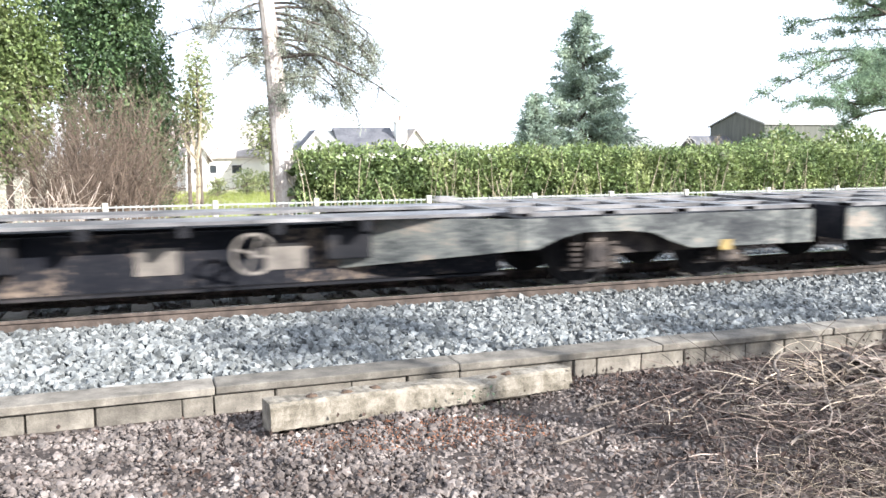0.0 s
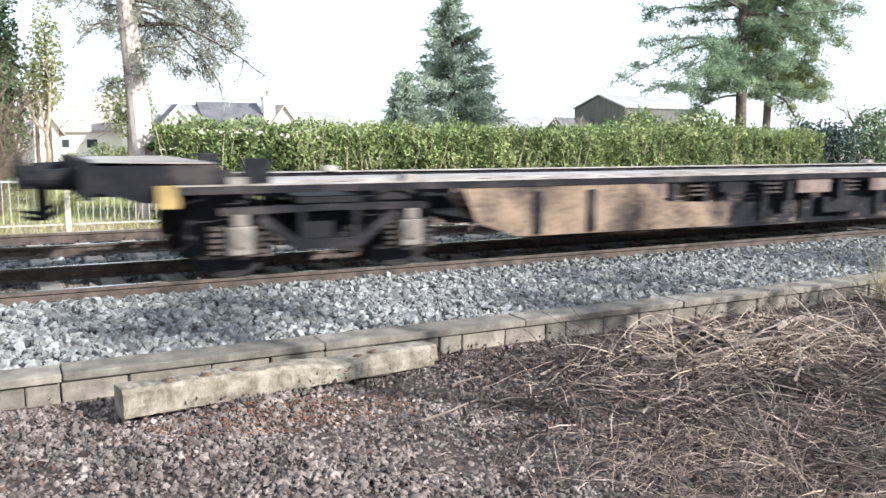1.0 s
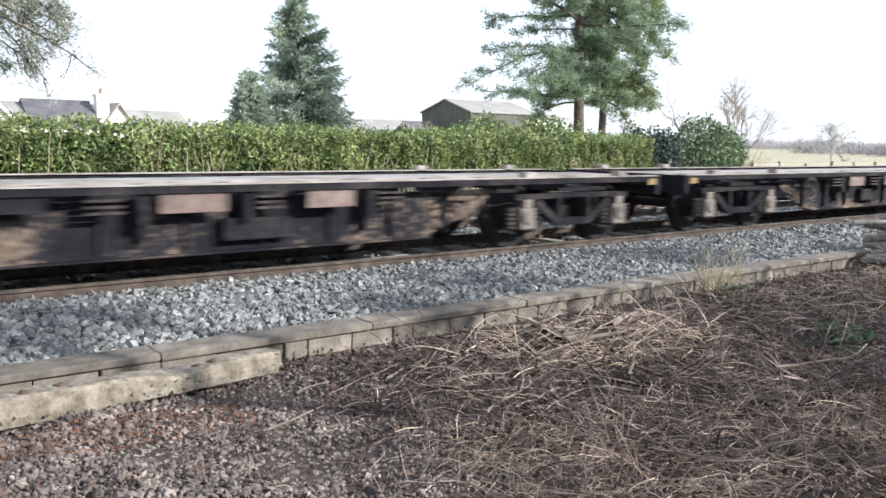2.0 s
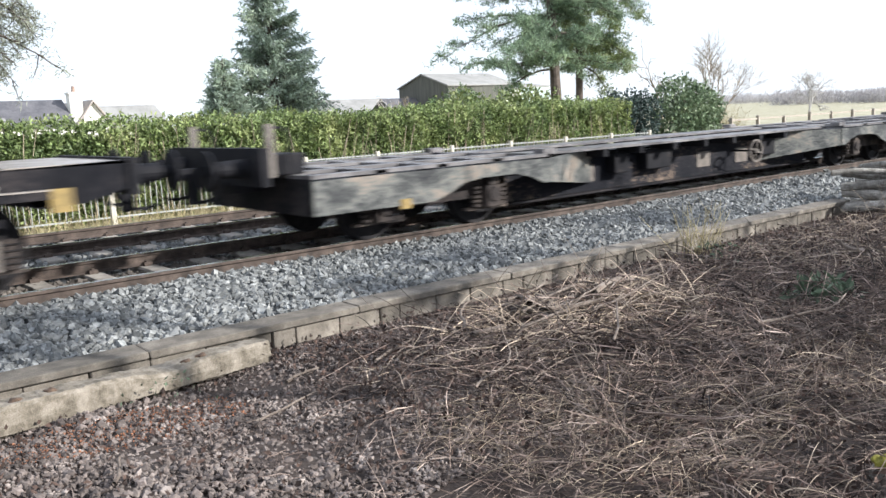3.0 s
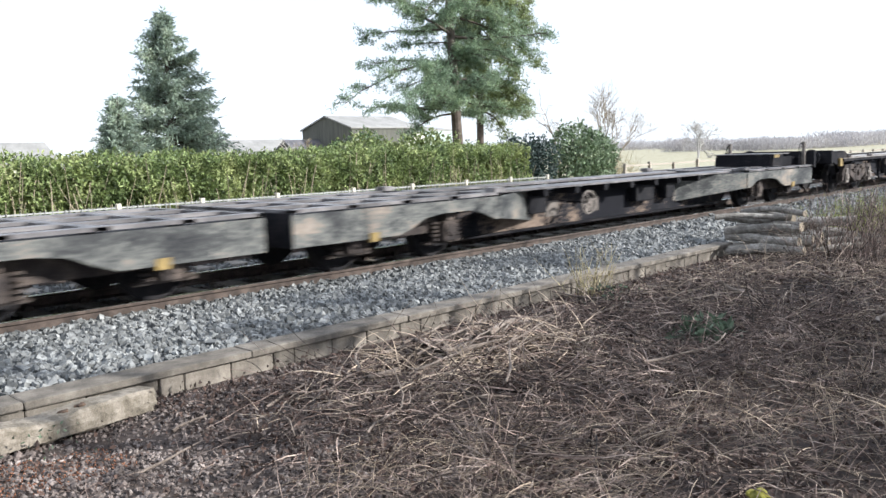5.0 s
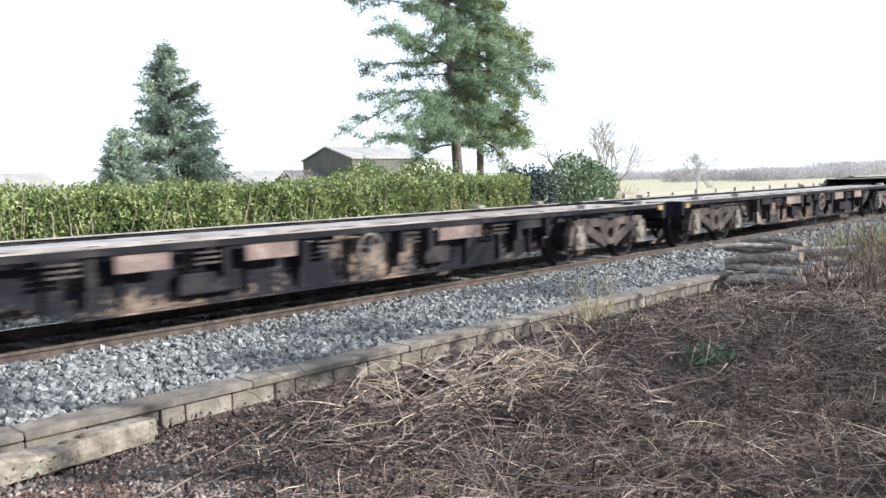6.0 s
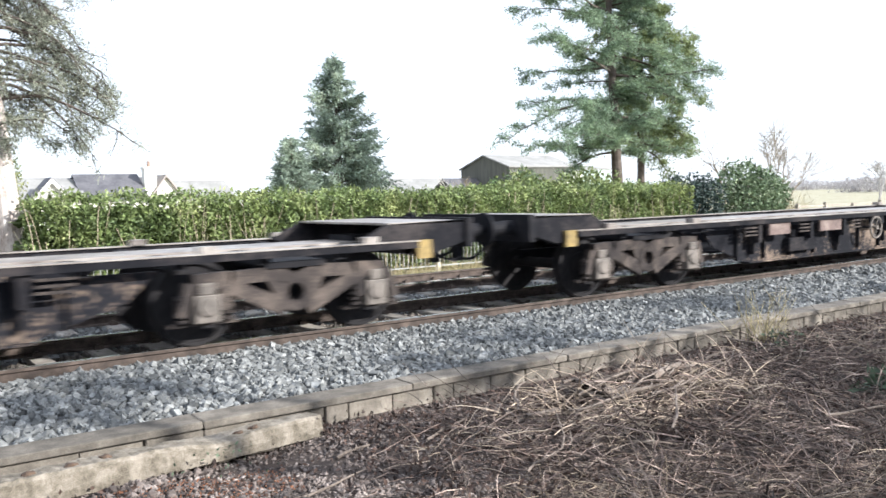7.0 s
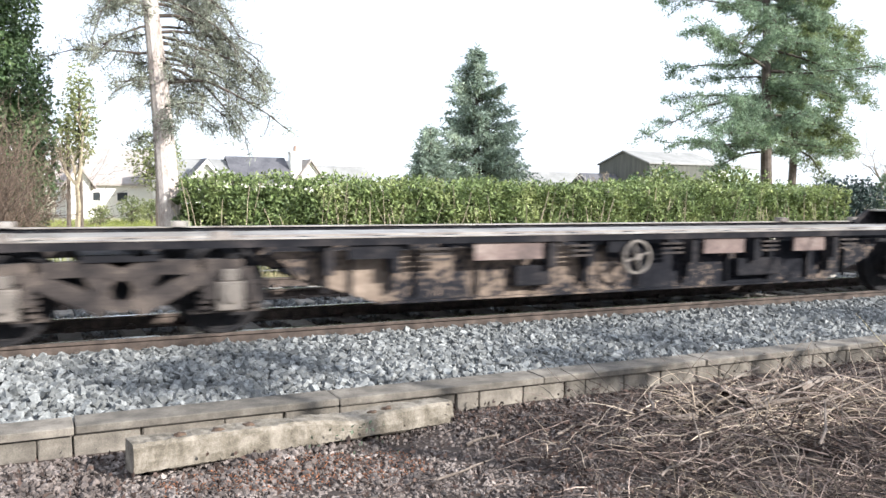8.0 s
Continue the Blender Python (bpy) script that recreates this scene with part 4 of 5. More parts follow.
# ---- houses and farm buildings ----
def gabled(name, x0, x1, y0, y1, eave, ridge, along, wall_mat, roof_mat, label, windows=(), chimney=None, overhang=0.35, category="house", boards=False):
    """A gabled building; along: 'x' or 'y', the way the ridge runs. Its foot is on the ground."""
    root = tagged(new(name), label, category)
    zc = float(ground_z((x0 + x1) / 2, (y0 + y1) / 2)) - 0.1
    root.location = (x0, y0, zc)
    w, d, e, r = x1 - x0, y1 - y0, eave - zc, ridge - zc
    bm = bmesh.new()
    if along == "x":
        prof = [(0, 0), (d, 0), (d, e), (d / 2, r), (0, e)]
        rings = [[bm.verts.new((x, a, b)) for a, b in prof] for x in (0, w)]
    else:
        prof = [(0, 0), (w, 0), (w, e), (w / 2, r), (0, e)]
        rings = [[bm.verts.new((a, y, b)) for a, b in prof] for y in (0, d)]
    for i in range(5):
        j = (i + 1) % 5
        bm.faces.new((rings[0][i], rings[0][j], rings[1][j], rings[1][i]))
    bm.faces.new(rings[0])
    bm.faces.new(rings[1][::-1])
    part("wall", bm, wall_mat, root)
    span = d if along == "x" else w
    slope = (r - e) / (span / 2)
    o, t = overhang, 0.14
    for s in (0, 1):
        bm = bmesh.new()
        edge, top = -o, span / 2
        sec = [(edge, e - o * slope + 0.03), (top, r + 0.03), (top, r + 0.03 + t), (edge, e - o * slope + 0.03 + t)]
        if s:
            sec = [(span - a, b) for a, b in sec]
        lim = (-o, (w if along == "x" else d) + o)
        rr = [[bm.verts.new((q, a, b) if along == "x" else (a, q, b)) for a, b in sec] for q in lim]
        for i in range(4):
            bm.faces.new((rr[0][i], rr[0][(i + 1) % 4], rr[1][(i + 1) % 4], rr[1][i]))
        bm.faces.new(rr[0])
        bm.faces.new(rr[1][::-1])
        roof = part("roof", bm, roof_mat, root)
        if boards:
            bm = bmesh.new()
            sec2 = [(edge, sec[0][1] - 0.2 if not s else sec[0][1] - 0.2), (top, r - 0.17), (top, r + 0.1), (edge, e - o * slope + 0.1)]
            sec2 = [((span - a) if s else a, b) for a, b in sec2]
            rr = [[bm.verts.new((q, a, b) if along == "x" else (a, q, b)) for a, b in sec2] for q in (-o - 0.05, -o - 0.01)]
            for i in range(4):
                bm.faces.new((rr[0][i], rr[0][(i + 1) % 4], rr[1][(i + 1) % 4], rr[1][i]))
            bm.faces.new(rr[0])
            bm.faces.new(rr[1][::-1])
            part("bargeboard", bm, M_TIMBER, root, "white bargeboard")
    for face, a, b, z0, z1 in windows:
        if face == "front":
            fr = part("window", boxes((a, b, -0.05, 0.02, z0, z1)), M_TIMBER, root, "white framed window")
            part("pane", boxes((a + 0.08, b - 0.08, -0.06, -0.052, z0 + 0.08, z1 - 0.08)), M_GLASS, fr)
        else:
            fr = part("window", boxes((-0.05, 0.02, a, b, z0, z1)), M_TIMBER, root, "white framed window")
            part("pane", boxes((-0.06, -0.052, a + 0.08, b - 0.08, z0 + 0.08, z1 - 0.08)), M_GLASS, fr)
    if chimney:
        cx, cy, cw, top, mat = chimney
        c = part("chimney", boxes((cx, cx + cw, cy, cy + 0.7, 0.0, top - zc), (cx - 0.06, cx + cw + 0.06, cy - 0.06, cy + 0.76, top - zc, top - zc + 0.12)), mat, root)
        bm = bmesh.new()
        bmesh.ops.create_cone(bm, cap_ends=True, segments=10, radius1=0.13, radius2=0.1, depth=0.4)
        part("chimney_pot", bm, M_BRICK, c, at=Matrix.Translation((cx + cw / 2, cy + 0.35, top - zc + 0.3)))
    return root


gabled("bungalow", 2.2, 8.4, 60, 68, 1.55, 3.8, "x", M_RENDER, M_ROOFTILE, "cream bungalow with a brown tiled roof", [("front", 1.9, 2.5, 1.2, 1.9), ("front", 3.4, 4.2, 1.2, 1.9)])
gabled("bungalow", 2.5, 3.9, 58, 60.2, 1.6, 2.6, "y", M_RENDER, M_ROOFTILE, "cream gabled porch wing of a bungalow", [("front", 0.45, 0.85, 1.2, 1.7)], category="house")
gabled("house", 7.9, 12.2, 55, 61, 1.9, 3.1, "x", M_RENDER, M_BARNROOF, "pale house with a weathered grey roof")
gabled("house_gable", 9.3, 11.3, 53.5, 55.0, 1.9, 3.0, "y", M_RENDER, M_SLATE, "small gabled bay with white bargeboards", boards=True, overhang=0.2)
gabled("house", 12.4, 16.3, 55, 60, 1.7, 3.3, "x", M_RENDER, M_SLATE, "white house with dark slate roof and broad chimney", chimney=(4.05, 1.0, 0.75, 3.75, M_RENDER), overhang=0.1)
gabled("house", 16.6, 19.0, 56, 62, 1.6, 3.2, "y", M_RENDER, M_ROOFTILE, "pale gabled house end beside a chimney", overhang=0.25)
gabled("house", 21.0, 26.5, 66, 72, 1.5, 3.1, "x", M_RENDER, M_BARNROOF, "low pale house with a light grey roof")
gabled("farm_shed", 51.0, 64.0, 84, 92, 1.9, 3.55, "x", M_SHEET, M_BARNROOF, "long low farm shed with pale sheet roof", category="barn")
gabled("farm_shed", 55.5, 59.8, 74, 79.0, 1.5, 3.2, "x", M_SHEET, M_SLATE, "low farm shed with dark sheet roof", category="barn")
gabled("barn", 60.0, 70.0, 70.6, 79.4, 4.4, 5.8, "x", M_SHEET, M_BARNROOF, "weathered dark-boarded barn with grey sheet roof", category="barn", overhang=0.2)
gabled("green_shed", 71.2, 75.9, 70.5, 78, 4.05, 4.5, "x", M_GREENSHEET, M_BARNROOF, "pale green metal farm shed", category="shed", overhang=0.1)
gabled("white_shed", 68.3, 71.1, 70.5, 76, 3.85, 4.2, "x", M_RENDER, M_BARNROOF, "white metal farm shed", category="shed", overhang=0.1)

# ---- cut brambles, litter, logs ----
def brush():
    """Cut stems lying in drifts: dense criss-cross clumps with bare litter between them."""
    g = Growth()
    rows = ((3.0, 13.5, 0.8, 6.0, 12000, (0.1, 0.4), (0.0022, 0.005), 0.016), (3.6, 8.6, 2.6, 5.2, 5200, (0.2, 0.7), (0.003, 0.0065), 0.04), (1.8, 4.4, 2.6, 4.6, 1500, (0.12, 0.4), (0.0014, 0.003), 0.02), (6.0, 17.0, 1.0, 5.7, 9000, (0.2, 0.6), (0.0025, 0.0055), 0.022), (2.6, 9.5, 0.4, 3.4, 11000, (0.1, 0.38), (0.002, 0.0042), 0.022))
    for x0, x1, y0, y1, n, ln, rad, up in rows:
        b = np.stack([RNG.uniform(x0, x1, n), RNG.uniform(y0, y1, n), np.zeros(n)], 1)
        drift = np.array([noise.noise((q * 1.3, w * 1.6, n * 0.01)) for q, w in b[:, :2].tolist()])
        b = b[RNG.uniform(size=n) < np.clip(0.72 + 1.3 * drift, 0.25, 1)]
        n = len(b)
        b[:, 2] = ground_z(b[:, 0], b[:, 1]) + RNG.exponential(up, n)
        d = RNG.normal(0, 1, (n, 3)) * np.array([1, 1, 0.22]) + np.array([0, 0, 0.06])
        g.stems(b, d, RNG.uniform(*ln, n) * np.where(b[:, 1] > 5.2, 0.4, 1.0), RNG.uniform(*rad, n), 6, 0.27, 0.06)
    return tagged(g.out("cut_brambles", M_BRAMBLE), "tangled dry cut bramble stems covering the bank", "dead brush", kind="stuff")


brush()


def canes(x0, x1, y0, y1, n, length, rad, mat=None, name="bramble_canes", label="pale dry arching bramble canes over the tangle", rise=0.3, curl=0.18):
    """Paler stems that stand out of the tangle."""
    g = Growth()
    b = np.stack([RNG.uniform(x0, x1, n), RNG.uniform(y0, y1, n), np.zeros(n)], 1)
    b[:, 2] = ground_z(b[:, 0], b[:, 1]) + RNG.uniform(0, 0.06, n)
    d = RNG.normal(0, 1, (n, 3)) * np.array([1, 1, 0.25]) + np.array([0, 0, rise])
    g.stems(b, d, RNG.uniform(*length, n), RNG.uniform(*rad, n), 7, curl, 0.1)
    return tagged(g.out(name, mat or M_CANE), label, "dead brush", kind="stuff")


canes(3.2, 9.0, 1.2, 4.9, 1300, (0.1, 0.42), (0.0018, 0.004), rise=0.16)
canes(4.2, 6.4, 3.9, 5.2, 420, (0.2, 0.7), (0.003, 0.007))
canes(8.0, 13.5, 2.5, 5.6, 800, (0.2, 0.7), (0.003, 0.006))
canes(2.7, 4.6, 2.0, 3.5, 900, (0.1, 0.34), (0.001, 0.002), M_DRYGRASS, "dry_grass_wisps", "fine pale dry grass among brambles", 0.6)
canes(4.6, 8.5, 0.6, 2.6, 900, (0.15, 0.4), (0.001, 0.002), M_DRYGRASS, "dry_grass_wisps", "thin dry grass standing in the shade of the bank", 1.0)


def litter():
    g = Growth()
    for x0, x1, y0, y1, n in ((3.0, 14, 0.6, 6.05, 30000), (0.0, 4.0, 3.0, 6.0, 2200), (-2.5, 1.0, 3.4, 6.0, 500)):
        p = np.stack([RNG.uniform(x0, x1, n), RNG.uniform(y0, y1, n), np.zeros(n)], 1)
        p[:, 2] = ground_z(p[:, 0], p[:, 1]) + RNG.exponential(0.025, n)
        g.leaves(p, RNG.uniform(0.02, 0.06, n), RNG.uniform(0.012, 0.035, n), np.array([0, 0, 0.1]), 0.8)
    return tagged(g.out("leaf_litter", M_LITTER), "brown dead leaves and bark crumbs", "leaf litter", kind="stuff")


litter()


def branch(pts, r0, r1, label):
    g = Growth()
    g.tube(pts, r0, r1, 7)
    me_ob = g.out("fallen_branch", M_BRANCH)
    return tagged(me_ob, label, "branch", "fallen branches")


def ground_branch(x, y, az, length, r, lift=0.1, kink=0.18):
    pts = wander((x, y, 0), (math.cos(az), math.sin(az), 0.02), length, 6, kink)
    pts[:, 2] = ground_z(pts[:, 0], pts[:, 1]) + lift + np.abs(pts[:, 2]) * 0.4
    return branch(pts, r, r * 0.5, "bare grey cut branch lying on brambles")


for row in ((4.95, 4.75, 0.5, 0.75, 0.04, 0.16), (5.35, 4.4, 0.15, 0.7, 0.035, 0.16), (5.2, 4.95, -0.3, 0.5, 0.05, 0.1), (5.75, 4.62, 0.35, 0.6, 0.028, 0.18), (4.1, 4.6, 0.75, 1.2, 0.013, 0.14), (4.4, 4.3, 0.2, 0.9, 0.011, 0.16), (3.5, 4.9, 0.1, 0.5, 0.011, 0.04), (2.35, 4.55, 0.5, 0.6, 0.01, 0.03), (1.35, 4.1, 1.0, 0.35, 0.011, 0.03), (6.5, 5.6, 0.1, 0.9, 0.017, 0.05), (7.0, 5.5, -0.1, 0.8, 0.02, 0.05), (6.9, 4.9, 0.6, 0.8, 0.012, 0.12), (4.6, 3.6, 0.4, 1.1, 0.01, 0.18), (3.4, 3.7, 0.3, 1.0, 0.009, 0.1), (5.6, 3.1, -0.4, 1.0, 0.011, 0.15), (9.4, 4.0, 0.9, 0.5, 0.035, 0.1), (8.0, 2.2, 0.4, 0.7, 0.02, 0.12), (2.9, 5.15, 0.3, 0.28, 0.014, 0.02)):
    ground_branch(*row)
for k in range(34):
    hx, hy = 5.25 + RNG.normal(0, 0.42), 4.62 + RNG.normal(0, 0.28)
    ground_branch(float(hx), float(hy), float(RNG.normal(0.35, 0.75) + (math.pi if k % 3 == 0 else 0)), *((float(RNG.uniform(0.2, 0.4)), float(RNG.uniform(0.02, 0.032))) if k % 4 == 1 else (float(RNG.uniform(0.3, 0.8)), float(RNG.uniform(0.007, 0.014)))), float(RNG.uniform(0.06, 0.2)), 0.12)
for k in range(16):
    ground_branch(float(RNG.uniform(6.6, 12)), float(RNG.uniform(3.2, 5.7)), float(RNG.uniform(0, 6.28)), float(RNG.uniform(0.3, 0.8)), float(RNG.uniform(0.008, 0.018)), 0.06, 0.16)
canes(3.6, 7.6, 2.4, 5.0, 260, (0.35, 0.9), (0.003, 0.006), M_BRANCH, "bramble_sticks", "brown straight sticks lying over the tangle", 0.12, 0.08)
canes(4.4, 6.3, 3.9, 5.1, 200, (0.3, 0.7), (0.004, 0.008), None, "bramble_sticks", "pale sticks heaped with cut branches", 0.2, 0.1)
thicket("dry_stalks", [(8.7, 9.2, 5.6, 5.9)], 42, (0.3, 0.75), (0.0035, 0.006), M_STRAW, "clump of upright dry grass stalks by the wall", "dry grass", curl=0.07)
thicket("dry_stalks", [(12.8, 16.5, 3.2, 4.9)], 420, (0.5, 1.2), (0.003, 0.007), M_BRAMBLE, "clump of tall dry stalks beside the log pile", "dry grass", curl=0.25)
thicket("dry_stalks", [(15.5, 22, 4.6, 6.0)], 500, (0.3, 0.8), (0.004, 0.008), M_LAWN, "pale green rough grass behind the log pile", "grass", curl=0.2)


def green_sprig(x, y, n, leaf, label):
    g = Growth()
    p = np.stack([RNG.normal(x, 0.16, n), RNG.normal(y, 0.12, n), np.zeros(n)], 1)
    p[:, 2] = ground_z(p[:, 0], p[:, 1]) + RNG.uniform(0.03, 0.2, n)
    g.leaves(p, leaf, leaf * 0.4, np.array([0, 0, 0.3]), 0.8)
    return tagged(g.out("green_weed", M_WEED), label, "plant", kind="stuff")


green_sprig(7.2, 3.4, 160, 0.11, "dull green fern-like weed among dead brambles")
green_sprig(8.6, 5.2, 50, 0.07, "small green weed by dry stalks")
green_sprig(2.15, 5.38, 30, 0.04, "small green weed at the foot of a concrete beam")


def log(x, y, z, az, length, r, tilt=0.0):
    bm = bmesh.new()
    n = 8
    rings = []
    for i in range(n + 1):
        u = i / n - 0.5
        bx, bz = 0.05 * math.sin(3 * u + x * 9) * length, 0.03 * math.sin(4 * u + z * 20) * length
        rings.append([bm.verts.new((bx + math.cos(a) * r * (1 + 0.1 * noise.noise((a, u * 4, x * 3))), u * length, bz + math.sin(a) * r * (1 + 0.1 * noise.noise((a + 4, u * 4, z * 9))))) for a in np.arange(10) * TAU / 10])
    for r0, r1 in zip(rings, rings[1:]):
        for i in range(10):
            bm.faces.new((r0[i], r0[(i + 1) % 10], r1[(i + 1) % 10], r1[i]))
    ob = part("log", bm, M_LOG, None, at=pose(x, y, z, tilt, 0, az))
    for e in (0, n):
        c = bmesh.new()
        c.faces.new([c.verts.new(v) for v in [tuple(Vector((math.cos(a) * r * 0.98 + 0.05 * math.sin(3 * (e / n - 0.5) + x * 9) * length, (e / n - 0.5) * length, math.sin(a) * r * 0.98 + 0.03 * math.sin(4 * (e / n - 0.5) + z * 20) * length))) for a in np.arange(10) * TAU / 10]])
        part("cut_end", c, M_CUT, ob, "pale sawn end")
    return tagged(ob, "grey-barked sawn log in a stack by the wall", "log", "stacked logs")


for x, y, z, az, L, r in ((13.15, 5.5, -0.2, 4, 1.25, 0.085), (13.45, 5.6, -0.2, -3, 1.2, 0.09), (13.8, 5.5, -0.19, 6, 1.2, 0.1), (14.15, 5.4, -0.2, -5, 1.15, 0.09), (13.2, 5.55, -0.03, -4, 1.2, 0.08), (13.5, 5.5, -0.02, 6, 1.25, 0.085), (13.85, 5.45, 0.0, 3, 1.2, 0.09), (13.3, 5.6, 0.12, 8, 1.15, 0.07), (13.6, 5.6, 0.14, -9, 1.2, 0.08), (13.95, 5.4, 0.17, 15, 1.1, 0.085), (13.5, 5.8, 0.27, 20, 0.95, 0.065), (13.8, 5.7, 0.3, -16, 1.0, 0.07), (14.6, 4.9, -0.2, 35, 1.0, 0.08), (14.8, 5.2, -0.05, 50, 0.9, 0.07), (15.2, 4.8, -0.2, 60, 1.0, 0.075), (14.7, 5.1, 0.1, 40, 0.9, 0.06)):
    log(x + 0.3, y, z, az, L, r)


for x, y, z, az, L, r in ((14.6, 5.3, -0.22, 24, 1.5, 0.06), (14.9, 5.0, -0.24, -32, 1.3, 0.05), (15.2, 5.5, -0.2, 14, 1.4, 0.075), (14.3, 5.2, 0.24, 28, 1.4, 0.05), (13.7, 5.6, 0.38, -22, 1.5, 0.05), (13.2, 5.7, 0.33, 36, 1.2, 0.045), (14.8, 5.4, 0.02, 40, 1.3, 0.06), (15.1, 5.2, -0.05, -18, 1.2, 0.055), (14.2, 4.7, -0.22, 62, 1.1, 0.045)):
    log(x + 0.3, y, z, az, L, r, float(RNG.uniform(-6, 6)))


def mossy_stump(x, y):
    bm = bmesh.new()
    bmesh.ops.create_icosphere(bm, subdivisions=3, radius=0.07)
    for v in bm.verts:
        v.co = Vector((v.co.x * 0.75, v.co.y * 0.75, v.co.z * 1.6)) * (1 + 0.25 * noise.noise(v.co * 18))
    ob = part("mossy_stump", bm, M_LOG, None, at=Matrix.Translation((x, y, float(ground_z(x, y)) - 0.03)))
    bm = bmesh.new()
    bmesh.ops.create_icosphere(bm, subdivisions=3, radius=0.052)
    for v in bm.verts:
        v.co = Vector((v.co.x, v.co.y, v.co.z * 0.7)) * (1 + 0.4 * noise.noise(v.co * 30))
    part("moss", bm, M_MOSS, ob, "yellow-green moss cushion", at=Matrix.Translation((0, -0.01, 0.1)))
    return tagged(ob, "short stump topped with yellow-green moss", "stump")


mossy_stump(4.02, 1.57)

# unseen trees placed behind the camera to lay dappled shade on the bank
leafy_mass("shade_tree", [(13.2, -6.2, 4.5, 1.7, 1.7, 1.3), (15.4, -5.6, 4.9, 1.8, 1.6, 1.2), (11.2, -5.9, 3.4, 1.2, 1.2, 0.9)], 2600, 0.2, M_IVYDARK, "unseen tall evergreen tree placed behind the camera for shade", "tree")
for x, y, h in ((9.6, -5.6, 9.5), (13.4, -6.3, 10.5), (18.6, -5.4, 10.0)):
    bare_tree("path_tree", x, y, h, 0.38, "unseen leafless tree placed behind the camera for dappled shade", M_TWIG, 4, 0.13, 3)
# leaf clumps added where their shadows dapple the ballast
leafy_mass("ivy_clump", [(9.2, -4.9, 7.0, 0.7, 0.6, 0.4), (10.6, -5.2, 7.5, 0.6, 0.6, 0.4), (12.9, -5.7, 7.0, 0.7, 0.6, 0.4), (14.6, -5.6, 7.4, 0.6, 0.6, 0.35), (18.1, -4.9, 7.0, 1.0, 0.7, 0.4)], 900, 0.15, M_IVYDARK, "unseen leaf clumps added behind the camera to dapple the ballast", "ivy")

# ---- the train ----
SPEED = 25.8
A_LENGTH = 16.55


def prism(bm, pts, y0, y1):
    """Extrude a closed outline in x-z from y0 to y1."""
    a = [bm.verts.new((x, y0, z)) for x, z in pts]
    b = [bm.verts.new((x, y1, z)) for x, z in pts]
    n = len(pts)
    for i in range(n):
        j = (i + 1) % n
        bm.faces.new((a[i], a[j], b[j], b[i]))
    bm.faces.new(a[::-1])
    bm.faces.new(b)
    return bm


def bar(bm, p, q, w, y0, y1, w2=None):
    """A flat bar between two points in x-z."""
    dx, dz = q[0] - p[0], q[1] - p[1]
    L = math.hypot(dx, dz)
    nx_, nz_ = -dz / L * 0.5, dx / L * 0.5
    w2 = w if w2 is None else w2
    return prism(bm, [(p[0] - nx_ * w, p[1] - nz_ * w), (q[0] - nx_ * w2, q[1] - nz_ * w2), (q[0] + nx_ * w2, q[1] + nz_ * w2), (p[0] + nx_ * w, p[1] + nz_ * w)], y0, y1)


def disc(bm, x, z, r, y0, y1, n=20):
    return prism(bm, [(x + r * math.cos(a), z + r * math.sin(a)) for a in np.arange(n) * 2 * math.pi / n], y0, y1)


def ring_plate(bm, x, z, r0, r1, y0, y1, n=18):
    rows = [[bm.verts.new((x + r * math.cos(2 * math.pi * i / n), y, z + r * math.sin(2 * math.pi * i / n))) for i in range(n)] for r, y in ((r0, y0), (r1, y0), (r1, y1), (r0, y1))]
    for k in range(4):
        p, q = rows[k], rows[(k + 1) % 4]
        for i in range(n):
            j = (i + 1) % n
            bm.faces.new((p[i], p[j], q[j], q[i]))
    return bm


def wheelset(parent, x, r):
    bm = bmesh.new()
    disc(bm, 0, 0, 0.08, -1.0, 1.0, 10)
    for s in (-1, 1):
        disc(bm, 0, 0, r - 0.03, s * 0.72 - 0.045, s * 0.72 + 0.045, 28)
        disc(bm, 0, 0, 0.2, s * 0.72 - 0.08, s * 0.72 + 0.08, 16)
    w = part("wheelset", bm, M_WHEEL, parent, "pair of dark iron wheels on an axle", at=Matrix.Translation((x, 0, r)))
    for s in (-1, 1):
        bm = bmesh.new()
        ring_plate(bm, x, r, r - 0.04, r, s * 0.7525 - 0.055, s * 0.7525 + 0.055, 32)
        part("tyre", bm, M_WHEEL, parent, "dark steel tyre")
        bm = bmesh.new()
        ring_plate(bm, x, r, r - 0.04, r + 0.026, s * 0.685 - 0.012, s * 0.685 + 0.012, 32)
        part("flange", bm, M_WHEEL, parent)
    return w


def coil(bm, x, y, z0, z1, r, turns=5, t=0.018):
    for i in range(turns):
        z = z0 + (z1 - z0) * (i + 0.5) / turns
        g = bmesh.ops.create_cone(bm, cap_ends=True, segments=12, radius1=r, radius2=r, depth=(z1 - z0) / turns * 0.55)
        bmesh.ops.translate(bm, verts=g["verts"], vec=(x, y, z))


